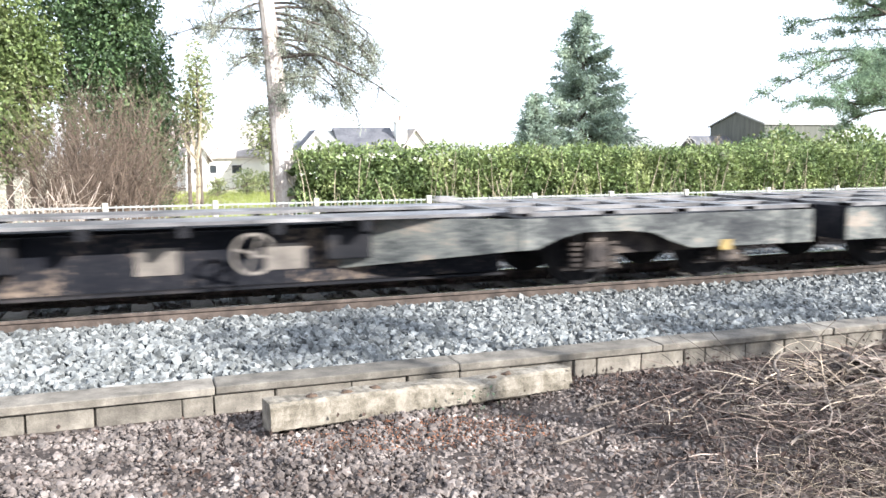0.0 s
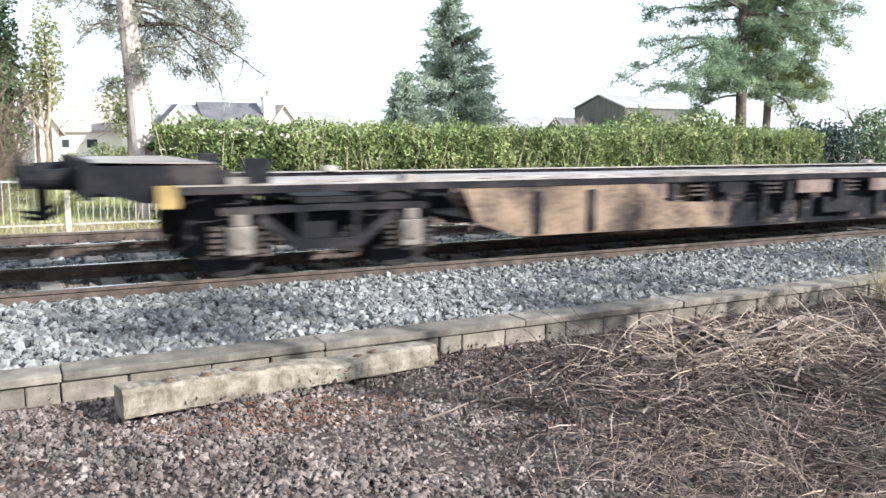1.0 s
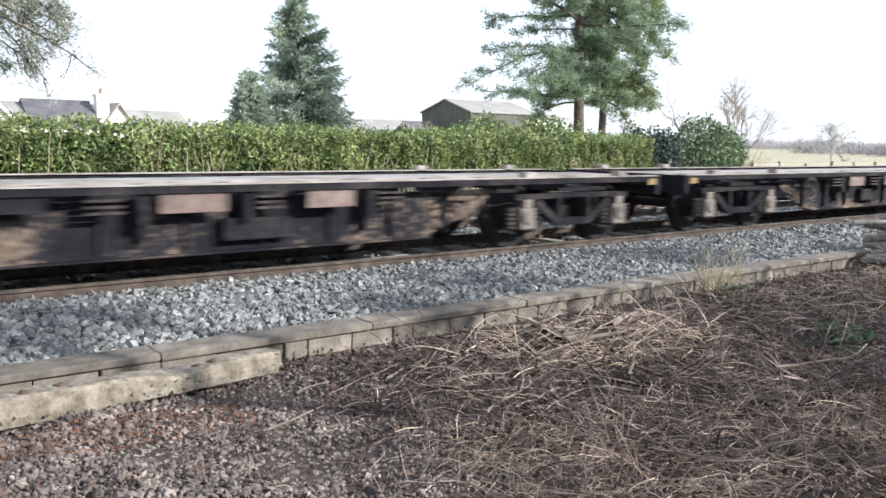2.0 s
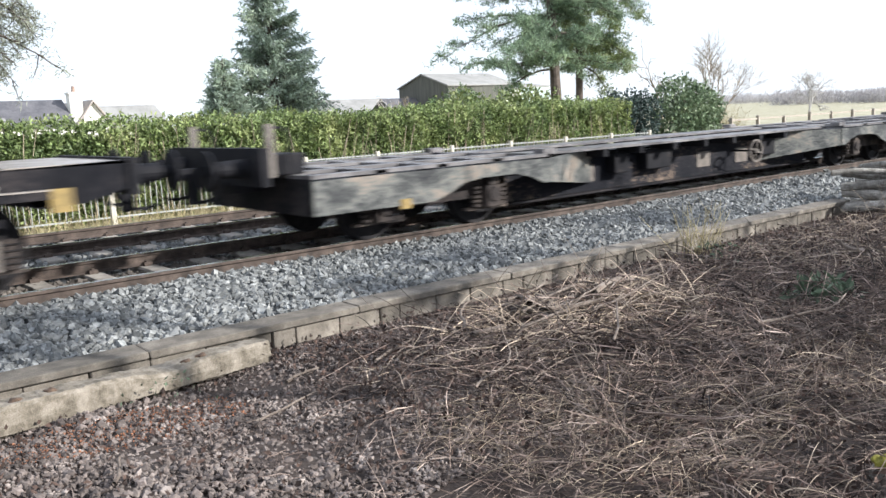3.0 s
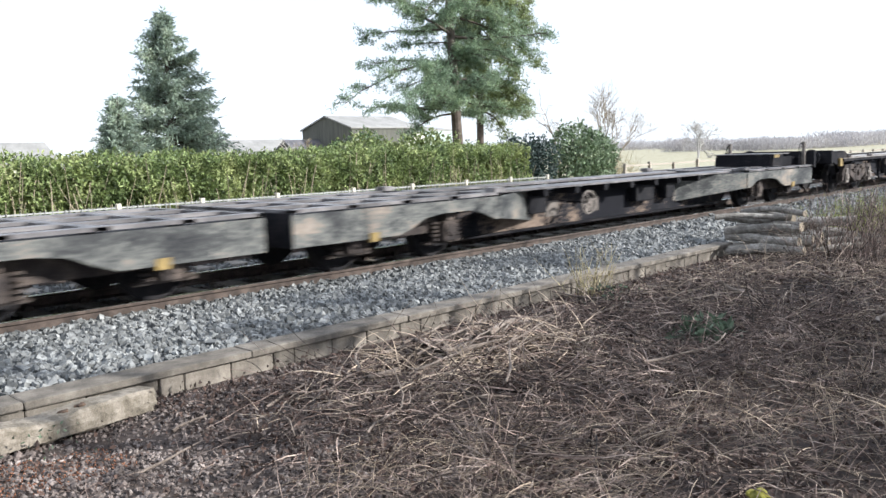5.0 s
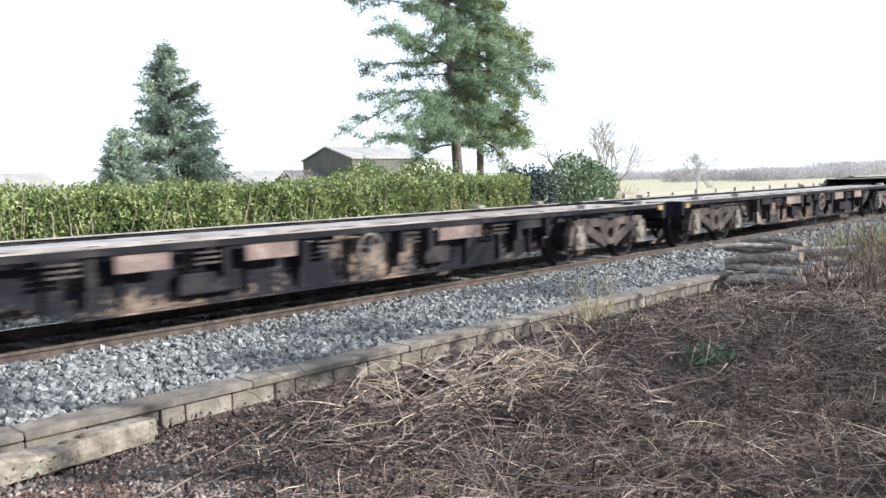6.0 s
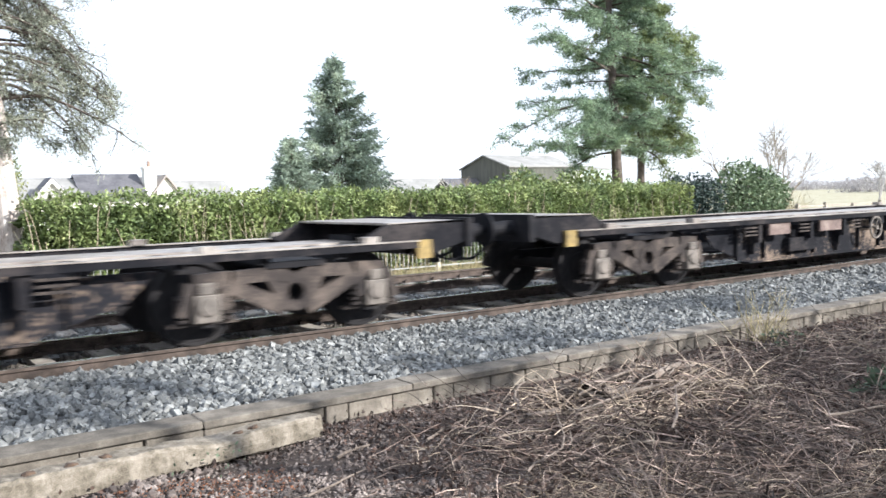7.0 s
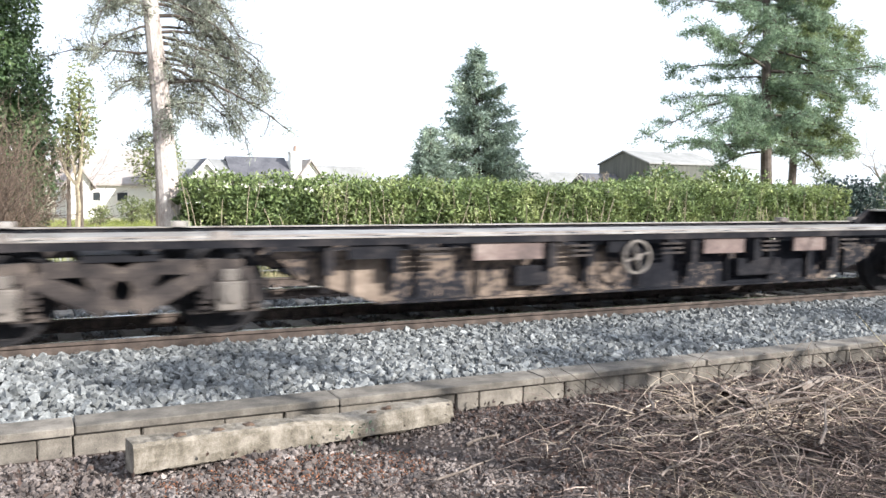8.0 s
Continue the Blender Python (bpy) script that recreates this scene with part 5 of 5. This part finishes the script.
def bogie(parent, cx, kind, half):
    """kind: 'bar' (open bars), 'lattice' (cast side frames with round holes), 'boxed' (hidden by skirts)."""
    r = 0.42 if kind == "boxed" else 0.455
    frame_bm = boxes((cx - 0.2, cx + 0.2, -0.95, 0.95, 0.38, 0.66), (cx - half - 0.1, cx + half + 0.1, -0.5, -0.4, 0.5, 0.64), (cx - half - 0.1, cx + half + 0.1, 0.4, 0.5, 0.5, 0.64), (cx - 0.3, cx + 0.3, -0.3, 0.3, 0.66, 0.8))
    body = part("bogie", frame_bm, M_DARK, parent, "grimy bogie with two axles")
    for s in (-1, 1):
        y0, y1 = (1.06, 1.18) if s > 0 else (-1.18, -1.06)
        if kind == "boxed":
            y0, y1 = (0.93, 1.05) if s > 0 else (-1.05, -0.93)
        bm = bmesh.new()
        if kind == "lattice":
            for e in (-1, 1):
                bar(bm, (cx + e * (half + 0.12), 0.69), (cx + e * (half - 0.25), 0.72), 0.19, y0, y1, 0.16)
                bar(bm, (cx + e * (half - 0.3), 0.72), (cx + e * 0.16, 0.74), 0.14, y0, y1, 0.15)
                bar(bm, (cx + e * 0.2, 0.73), (cx, 0.66), 0.14, y0, y1, 0.12)
                bar(bm, (cx + e * (half - 0.25), 0.64), (cx + e * 0.12, 0.35), 0.15, y0, y1, 0.19)
                bar(bm, (cx + e * 0.3, 0.74), (cx + e * 0.18, 0.5), 0.13, y0, y1)
                bar(bm, (cx + e * (half + 0.16), 0.7), (cx + e * (half + 0.26), 0.36), 0.1, y0, y1)
                bar(bm, (cx + e * (half - 0.2), 0.7), (cx + e * (half - 0.2), 0.4), 0.1, y0, y1)
            ring_plate(bm, cx, 0.52, 0.1, 0.21, y0 - 0.01 * s, y1 + 0.01 * s)
        elif kind == "bar":
            for e in (-1, 1):
                bar(bm, (cx + e * (half + 0.2), 0.72), (cx, 0.74), 0.07, y0, y1)
                bar(bm, (cx + e * (half - 0.2), 0.66), (cx + e * 0.34, 0.36), 0.1, y0, y1)
                bar(bm, (cx + e * 0.36, 0.36), (cx, 0.36), 0.1, y0, y1)
                bar(bm, (cx + e * 0.3, 0.7), (cx + e * 0.3, 0.38), 0.06, y0, y1)
        else:
            bar(bm, (cx - half - 0.25, 0.6), (cx + half + 0.25, 0.6), 0.16, y0, y1)
            bar(bm, (cx - half + 0.25, 0.45), (cx + half - 0.25, 0.45), 0.14, y0, y1)
        part("side_frame", bm, M_GIRDER if kind == "bar" else M_BOGIE, body, "dusty brown side frame")
        for e in (-1, 1):
            ax = cx + e * half
            bm = boxes((ax - 0.13, ax + 0.13, min(s * 0.95, s * 1.22), max(s * 0.95, s * 1.22), r - 0.17, r + 0.12), (ax - 0.08, ax + 0.08, min(s * 1.1, s * 1.22), max(s * 1.1, s * 1.22), r + 0.12, r + 0.24))
            disc(bm, ax, r, 0.1, min(s * 1.2, s * 1.25), max(s * 1.2, s * 1.25), 14)
            part("axlebox", bm, M_BOXGREY if kind != "boxed" else M_BOGIE, body, "worn axlebox", bevel=0.012)
            for q in (-1, 1):
                bm = bmesh.new()
                coil(bm, ax + q * 0.24, s * 1.1, r - 0.17, r + 0.13, 0.065)
                part("spring", bm, M_BOGIE, body, "coil spring")
            bm = bmesh.new()
            bar(bm, (ax - 0.36, r - 0.19), (ax + 0.36, r - 0.19), 0.035, min(s * 0.96, s * 1.08), max(s * 0.96, s * 1.08))
            bar(bm, (ax + e * 0.36, r - 0.16), (ax + e * 0.16, r - 0.36), 0.05, min(s * 0.7, s * 0.76), max(s * 0.7, s * 0.76))
            part("brake_gear", bm, M_BOGIE, body)
    for e in (-1, 1):
        wheelset(body, cx + e * half, r)
    return body


def handwheel(parent, x, y, z, mat):
    s = 1 if y > 0 else -1
    bm = bmesh.new()
    ring_plate(bm, 0, 0, 0.186, 0.215, -0.015, 0.015, 24)
    for k in range(2):
        a = k * math.pi / 2 + 0.3
        bar(bm, (-0.19 * math.cos(a), -0.19 * math.sin(a)), (0.19 * math.cos(a), 0.19 * math.sin(a)), 0.02, -0.01, 0.01)
    disc(bm, 0, 0, 0.045, -0.03, 0.03, 10)
    w = part("handwheel", bm, mat, parent, "pale brake handwheel", at=Matrix.Translation((x, y, z)))
    bm = bmesh.new()
    disc(bm, 0, 0, 0.02, -0.02 if s < 0 else -0.5, 0.5 if s < 0 else 0.02, 8)
    part("spindle", bm, M_DARK, w)


def buffers(parent, x, e, z=1.02):
    for s in (-0.87, 0.87):
        bm = bmesh.new()
        g = bmesh.ops.create_cone(bm, cap_ends=True, segments=16, radius1=0.11, radius2=0.09, depth=0.34)
        g2 = bmesh.ops.create_cone(bm, cap_ends=True, segments=20, radius1=0.22, radius2=0.22, depth=0.035)
        bmesh.ops.translate(bm, verts=g2["verts"], vec=(0, 0, 0.3))
        g3 = bmesh.ops.create_cone(bm, cap_ends=True, segments=14, radius1=0.065, radius2=0.065, depth=0.3)
        bmesh.ops.translate(bm, verts=g3["verts"], vec=(0, 0, 0.2))
        part("buffer", bm, M_DARK, parent, at=pose(x + e * 0.17, s, z, 0, 90 * e, 0))
    part("coupling", boxes((min(x, x + e * 0.5), max(x, x + e * 0.5), -0.05, 0.05, 0.92, 1.02), (min(x + e * 0.2, x + e * 0.34), max(x + e * 0.2, x + e * 0.34), -0.06, 0.06, 0.6, 0.95)), M_DARK, parent)
    for s in (-0.35, 0.35):
        bm = bmesh.new()
        for i in range(6):
            bar(bm, (x + e * 0.08 * i, 0.85 - 0.1 * i + 0.012 * i * i), (x + e * 0.08 * (i + 1), 0.85 - 0.1 * (i + 1) + 0.012 * (i + 1) ** 2), 0.035, s - 0.02, s + 0.02)
        part("brake_hose", bm, M_DARK, parent)


def skirted_wagon(boxed_end):
    """Spine wagon with wide skirted platforms over the bogies; its right end carries the raised headstock."""
    root = tagged(new("container_wagon"), "empty grimy container flat wagon with skirted platform ends", "freight wagon", "train wagons")
    L = A_LENGTH
    for mirror in (False, True):
        fx = (lambda q: L - q) if mirror else (lambda q: q)
        for s in (-1, 1):
            y0, y1 = sorted((s * 1.33, s * 1.36))
            outline = [(0, 0.84), (0, 0.44), (1.75, 0.44), (2.0, 0.52), (2.25, 0.63), (2.6, 0.67), (3.2, 0.67), (3.5, 0.6), (3.75, 0.5), (3.9, 0.5), (3.9, 0.84)]
            bm = bmesh.new()
            prism(bm, [(fx(a), b) for a, b in outline], y0, y1)
            part("skirt", bm, M_SKIRT, root, "faded grey-brown skirt panel")
            bm = bmesh.new()
            q = [(3.9, s * 1.345, 0.84), (3.9, s * 1.345, 0.5), (5.7, s * 0.52, 0.3), (5.7, s * 0.52, 0.84)]
            vs = [bm.verts.new((fx(a), b, c)) for a, b, c in q]
            vs2 = [bm.verts.new((fx(a), b - s * 0.03, c)) for a, b, c in q]
            bm.faces.new(vs)
            bm.faces.new(vs2[::-1])
            for i in range(4):
                bm.faces.new((vs[i], vs[(i + 1) % 4], vs2[(i + 1) % 4], vs2[i]))
            part("taper_plate", bm, M_SKIRT, root, "slanting side plate")
        bm = bmesh.new()
        xs_ = [0.0, 0.95, 1.9, 2.85, 3.9]
        for a in xs_:
            lo, hi = sorted((fx(max(0, a - 0.09)), fx(min(3.9, a + 0.09))))
            add_box(bm, lo, hi, -1.36, 1.36, 0.86, 0.9)
        for yy in (-1.27, -0.45, 0.45, 1.27):
            lo, hi = sorted((fx(0), fx(3.9)))
            add_box(bm, lo, hi, yy - 0.09, yy + 0.09, 0.862, 0.905)
        part("platform_frame", bm, M_DECKDARK, root, "worn steel platform frame")
        lo, hi = sorted((fx(0.0), fx(3.9)))
        # added dark plate gives the frame openings their shade
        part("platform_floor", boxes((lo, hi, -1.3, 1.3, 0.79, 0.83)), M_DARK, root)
        lo, hi = sorted((fx(-0.02), fx(0.05)))
        part("headstock", boxes((lo, hi, -1.3, 1.3, 0.44, 0.86)), M_GIRDER, root)
        bogie(root, fx(2.0), "boxed", 0.9)
        for s in (-1, 1):
            lo, hi = sorted((fx(3.75), fx(4.0)))
            part("twistlock", boxes((lo, hi, s * 1.25 - 0.1, s * 1.25 + 0.1, 0.9, 0.97)), M_DECKDARK, root)
        for s in (-1, 1):
            lo, hi = sorted((fx(1.2), fx(1.36)))
            part("release_tag", boxes((lo, hi, s * 1.37 - 0.012, s * 1.37 + 0.012, 0.4, 0.52)), M_YELLOW, root, "yellow brake release tag")
    part("spine", boxes((3.8, L - 3.8, -0.5, 0.5, 0.17, 0.75)), M_TAN, root, "grimy box spine girder, sunlit and shaded blotches in its colour")
    part("bottom_flange", boxes((3.8, L - 3.8, -0.62, 0.62, 0.14, 0.168)), M_GIRDER, root)
    part("top_flange", boxes((3.9, L - 3.9, -1.02, -0.4, 0.86, 0.895), (3.9, L - 3.9, 0.4, 1.02, 0.86, 0.895)), M_DECKDARK, root)
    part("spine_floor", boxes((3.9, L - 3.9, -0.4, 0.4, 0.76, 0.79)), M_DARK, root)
    for x in np.linspace(4.6, L - 4.6, 9):
        for s in (-1, 1):
            bm = bmesh.new()
            y0, y1 = sorted((s * 0.5, s * 1.0))
            add_box(bm, x - 0.05, x + 0.05, y0, y1, 0.74, 0.858)
            part("outrigger", bm, M_DARK, root)
    for x, w in ((5.4, 0.5), (8.9, 0.7), (10.1, 0.35), (11.3, 0.5)):
        for s in (-1, 1):
            y0, y1 = sorted((s * 0.505, s * 0.72))
            part("equipment_box", boxes((x, x + w, y0, y1, 0.42, 0.76)), M_DARK, root, bevel=0.02)
    for x in (6.1, 7.4, 10.75):
        for s in (-1, 1):
            y0, y1 = sorted((s * 0.51, s * 0.515))
            part("marking_plate", boxes((x, x + 0.42, y0, y1, 0.32, 0.6)), M_BOXGREY, root, "pale worn marking panel")
    handwheel(root, 6.7, -1.05, 0.56, M_BOXGREY)
    handwheel(root, 6.7, 1.05, 0.56, M_BOXGREY)
    # raised outer end: cheek plates with a hollow between the front plate and the buffer beam
    if boxed_end:
        for y0, y1 in ((-0.78, -0.72), (0.72, 0.78)):
            bm = bmesh.new()
            prism(bm, [(L - 1.1, 0.905), (L + 0.46, 0.905), (L + 0.46, 1.1), (L + 0.1, 1.14), (L - 0.35, 1.12), (L - 0.5, 1.2), (L - 1.04, 1.2)], y0, y1)
            part("end_cheek", bm, M_GIRDER, root, "raised end cheek plate")
        part("front_plate", boxes((L - 1.1, L - 1.04, -0.72, 0.72, 0.905, 1.2)), M_GIRDER, root)
        part("end_cover", boxes((L - 1.12, L - 0.1, -0.8, 0.8, 1.202, 1.225)), M_DECKDARK, root)
    else:
        part("valve_box", boxes((L - 0.3, L + 0.2, -0.95, -0.5, 0.905, 1.2)), M_DARK, root, bevel=0.02)
        part("valve_box", boxes((L - 0.2, L + 0.25, 0.3, 0.9, 0.905, 1.15)), M_DARK, root, bevel=0.02)
    part("end_post", boxes((L + 0.28, L + 0.36, -1.06, -0.98, 0.9, 1.5)), M_BOXGREY, root, "upright grey corner post")
    part("end_post", boxes((L + 0.28, L + 0.36, 0.98, 1.06, 0.9, 1.5)), M_BOXGREY, root, "upright grey corner post")
    part("buffer_beam", boxes((L + 0.45, L + 0.55, -1.25, 1.25, 0.82, 1.24), (L + 0.05, L + 0.45, -0.3, 0.3, 0.7, 0.92)), M_DARK, root)
    buffers(root, L + 0.55, 1)
    for s in (-1, 1):
        bm = bmesh.new()
        for i in range(8):
            a, b = math.pi * i / 8, math.pi * (i + 1) / 8
            bar(bm, (L + 0.2 + 0.14 * math.cos(a), 1.3 + 0.16 * math.sin(a)), (L + 0.2 + 0.14 * math.cos(b), 1.3 + 0.16 * math.sin(b)), 0.025, s * 1.0 - 0.012, s * 1.0 + 0.012)
        bar(bm, (L + 0.06, 1.3), (L + 0.06, 0.85), 0.025, s * 1.0 - 0.012, s * 1.0 + 0.012)
        bar(bm, (L + 0.34, 1.3), (L + 0.34, 0.85), 0.025, s * 1.0 - 0.012, s * 1.0 + 0.012)
        part("grab_rail", bm, M_DARK, root)
        if boxed_end:
            part("corner_patch", boxes((L - 1.02, L - 0.72, s * 0.787 - 0.004, s * 0.787 + 0.004, 1.12, 1.195)), M_YELLOW, root)
    # inner end drawbar
    part("drawbar", boxes((-0.3, 0.0, -0.12, 0.12, 0.6, 0.75)), M_DARK, root)
    return root


def low_wagon(span, kind, half, raised):
    """Low container wagon with open bogies; raised: which outer ends climb to the buffers (-1 left, 1 right)."""
    root = tagged(new("low_container_wagon"), "empty dusty brown low container wagon with open bogies" if kind == "lattice" else "empty dark brown low container wagon with bar bogies", "freight wagon", "train wagons")
    e0 = -1.55 if -1 in raised else -1.75
    e1 = span + (1.55 if 1 in raised else 1.75)
    for s in (-1, 1):
        y0, y1 = sorted((s * 1.2, s * 1.3))
        part("side_sill", boxes((e0, e1, y0, y1, 0.91, 0.985)), M_GIRDER, root)
    part("deck_plate", boxes((e0, e1, -0.42, 0.42, 0.95, 0.98)), M_DECK, root, "worn steel deck plate")
    part("deck_edge", boxes((e0, e1, -1.31, -1.17, 0.987, 1.0), (e0, e1, 1.17, 1.31, 0.987, 1.0)), M_DECK, root, "bright worn deck edge")
    xs_ = np.linspace(e0 + 0.1, e1 - 0.1, 18)
    for x in xs_:
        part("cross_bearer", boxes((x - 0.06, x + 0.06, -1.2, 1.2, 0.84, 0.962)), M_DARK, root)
    pts = [(1.45, 0.84), (1.75, 0.55), (2.6, 0.27), (span - 2.6, 0.27), (span - 1.75, 0.55), (span - 1.45, 0.84)]
    for s in (-1, 1):
        bm = bmesh.new()
        y0, y1 = sorted((s * 1.0, s * 1.04))
        prism(bm, pts, y0, y1)
        y0, y1 = sorted((s * 0.92, s * 1.12))
        add_box(bm, 2.6, span - 2.6, y0, y1, 0.25, 0.272)
        part("girder", bm, M_TAN, root, "fishbelly side girder")
        for x in np.linspace(2.3, span - 2.3, 11):
            y0, y1 = sorted((s * 1.042, s * 1.1))
            part("stiffener", boxes((x - 0.012, x + 0.012, y0, y1, 0.31, 0.83)), M_GIRDER, root)
    part("inner_floor", boxes((2.0, span - 2.0, -0.82, 0.82, 0.44, 0.48)), M_DARK, root)
    if kind == "bar":
        bm = bmesh.new()
        prism(bm, [(1.55, 0.908), (1.75, 0.5), (2.3, 0.32), (5.7, 0.3), (5.7, 0.62), (4.6, 0.66), (4.2, 0.908)], -1.28, -1.24)
        part("side_panel", bm, M_PANEL, root, "dusty tan side panel")
        part("panel_rib", boxes((3.3, 3.42, -1.31, -1.282, 0.34, 0.85)), M_GIRDER, root)
        part("panel_rib", boxes((2.5, 2.62, -1.31, -1.282, 0.34, 0.85)), M_GIRDER, root)
    row = [(2.2, 0.5, 0), (3.05, 0.34, 1), (3.7, 0.9, 2), (5.0, 0.3, 1), (5.55, 0.5, 0), (6.4, 0.34, 1), (7.1, 0.7, 2), (8.15, 0.3, 1), (8.75, 0.6, 2), (9.7, 0.34, 1)]
    for x, w, look_ in row:
        if x + w > span - 1.7:
            continue
        for s in (-1, 1):
            m = (M_GIRDER, M_BOGIE, M_OXIDE)[look_]
            y0, y1 = sorted((s * 1.23, s * 1.27))
            if look_ == 1:
                bm = bmesh.new()
                for k in range(3):
                    add_box(bm, x, x + w, y0, y1, 0.72 + 0.06 * k, 0.745 + 0.06 * k)
                part("load_bracket", bm, m, root, "slotted load bracket")
            else:
                part("side_plate", boxes((x, x + w, y0, y1, 0.71 if look_ else 0.76, 0.908)), m, root, "bolted side plate")
    for x in (2.0, 2.75, 4.75, 5.3, 6.95, 8.05, 9.6):
        for s in (-1, 1):
            if x > span - 2.0:
                continue
            y0, y1 = sorted((s * 1.045, s * 1.26))
            part("outrigger", boxes((x - 0.045, x + 0.045, y0, y1, 0.6, 0.905), (x - 0.02, x + 0.02, *sorted((s * 1.045, s * 1.15)), 0.4, 0.6)), M_GIRDER, root, "grimy outrigger bracket")
    for x, w in ((4.3, 0.5), (7.8, 0.8)):
        for s in (-1, 1):
            y0, y1 = sorted((s * 1.043, s * 1.17))
            part("equipment_box", boxes((x, x + w, y0, y1, 0.38, 0.62)), M_GIRDER, root, bevel=0.02)
    wx = 5.95 if kind == "lattice" else 11.0
    for s in (-1, 1) if len(raised) == 1 else ():
        handwheel(root, wx, s * 1.32, 0.7, M_BOXGREY if kind == "lattice" else M_BOGIE)
    for c in (0, span):
        bogie(root, c, kind, half)
        part("bolster_beam", boxes((c - 0.35, c + 0.35, -1.2, 1.2, 0.79, 0.86)), M_DARK, root)
        for s in (-1, 1):
            for q in (-1.0, 0.9):
                part("twistlock", boxes((c + q - 0.09, c + q + 0.09, s * 1.22 - 0.08, s * 1.22 + 0.08, 1.0, 1.07)), M_DECK, root)
    for e in (-1, 1):
        ox = 0 if e < 0 else span
        if e in raised:
            for s in (-1, 1):
                y0, y1 = sorted((s * 1.12, s * 1.2))
                bm = bmesh.new()
                prism(bm, [(ox + e * 0.75, 0.99), (ox + e * 1.2, 1.2), (ox + e * 2.32, 1.22), (ox + e * 2.32, 0.96), (ox + e * 1.9, 0.84), (ox + e * 1.5, 0.82), (ox + e * 1.0, 0.92)], y0, y1)
                part("end_cheek", bm, M_GIRDER, root, "raised end cheek plate")
                part("end_pad", boxes((min(ox + e * 1.55, ox + e * 1.75), max(ox + e * 1.55, ox + e * 1.75), s * 1.235 - 0.03, s * 1.235 + 0.03, 0.78, 1.0)), M_YELLOW, root, "yellow lifting pad")
            if kind == "bar":
                for s in (-1, 1):
                    part("stop_plate", boxes((min(ox + e * 0.62, ox + e * 0.9), max(ox + e * 0.62, ox + e * 0.9), s * 1.1 - 0.05, s * 1.1 + 0.05, 1.0, 1.25)), M_TAN, root, "upright container stop plate")
            part("end_cover", boxes((min(ox + e * 1.2, ox + e * 2.32), max(ox + e * 1.2, ox + e * 2.32), -1.2, 1.2, 1.19, 1.215)), M_DECK, root)
            part("buffer_beam", boxes((min(ox + e * 2.3, ox + e * 2.4), max(ox + e * 2.3, ox + e * 2.4), -1.25, 1.25, 0.88, 1.24)), M_DARK, root)
            part("drawgear", boxes((min(ox + e * 1.2, ox + e * 2.3), max(ox + e * 1.2, ox + e * 2.3), -0.3, 0.3, 0.84, 1.05)), M_DARK, root)
            buffers(root, ox + e * 2.4, e, 1.06)
        else:
            part("end_beam", boxes((min(ox + e * 1.7, ox + e * 1.8), max(ox + e * 1.7, ox + e * 1.8), -1.3, 1.3, 0.7, 0.985)), M_GIRDER, root)
            part("drawbar", boxes((min(ox + e * 1.75, ox + e * 2.25), max(ox + e * 1.75, ox + e * 2.25), -0.1, 0.1, 0.55, 0.68)), M_DARK, root)
            for s in (-1, 1):
                part("corner_tag", boxes((min(ox + e * 1.5, ox + e * 1.68), max(ox + e * 1.5, ox + e * 1.68), s * 1.31 - 0.012, s * 1.31 + 0.012, 0.86, 0.95)), M_YELLOW, root)
    return root


TRAIN = []
boxed, plain = skirted_wagon(True), skirted_wagon(False)
for i, (x0, flip) in enumerate(((-8.87, True), (8.22, False), (82.4, True), (99.55, False), (118.2, True), (135.15, False))):
    kind_of = plain if flip else boxed
    TRAIN.append((kind_of if i < 2 else copy_thing(kind_of, Matrix()), x0, flip, A_LENGTH))
both = low_wagon(13.15, "bar", 0.95, (-1, 1))
left_bar = low_wagon(13.15, "bar", 0.95, (-1,))
right_lat = low_wagon(12.3, "lattice", 1.0, (1,))
TRAIN += [(both, 28.97, False, 13.15), (left_bar, 47.58, False, 13.15), (copy_thing(left_bar, Matrix()), 64.98, True, 13.15)]
for i, (x0, flip) in enumerate(((155.85, True), (172.45, False), (190.48, True), (207.33, False), (225.38, True))):
    TRAIN.append((right_lat if i == 0 else copy_thing(right_lat, Matrix()), x0, flip, 12.3))


def motions():
    """The train runs past at a steady speed and its wheels turn."""
    for root, x0, flip, length in TRAIN:
        walk(root, [(t, pose(x0 + (length if flip else 0) - SPEED * t, TRACK_Y, 0, 0, 0, 180 if flip else 0)) for t in (0, 2, 4, 6, 8)])
        for w in [o for o in root.children_recursive if o.name.startswith("wheelset")]:
            p = w.location.copy()
            turn = 86 if flip else -86
            walk(w, [(k / 30, pose(p.x, p.y, p.z, 0, turn * k, 0)) for k in range(241)])


motions()
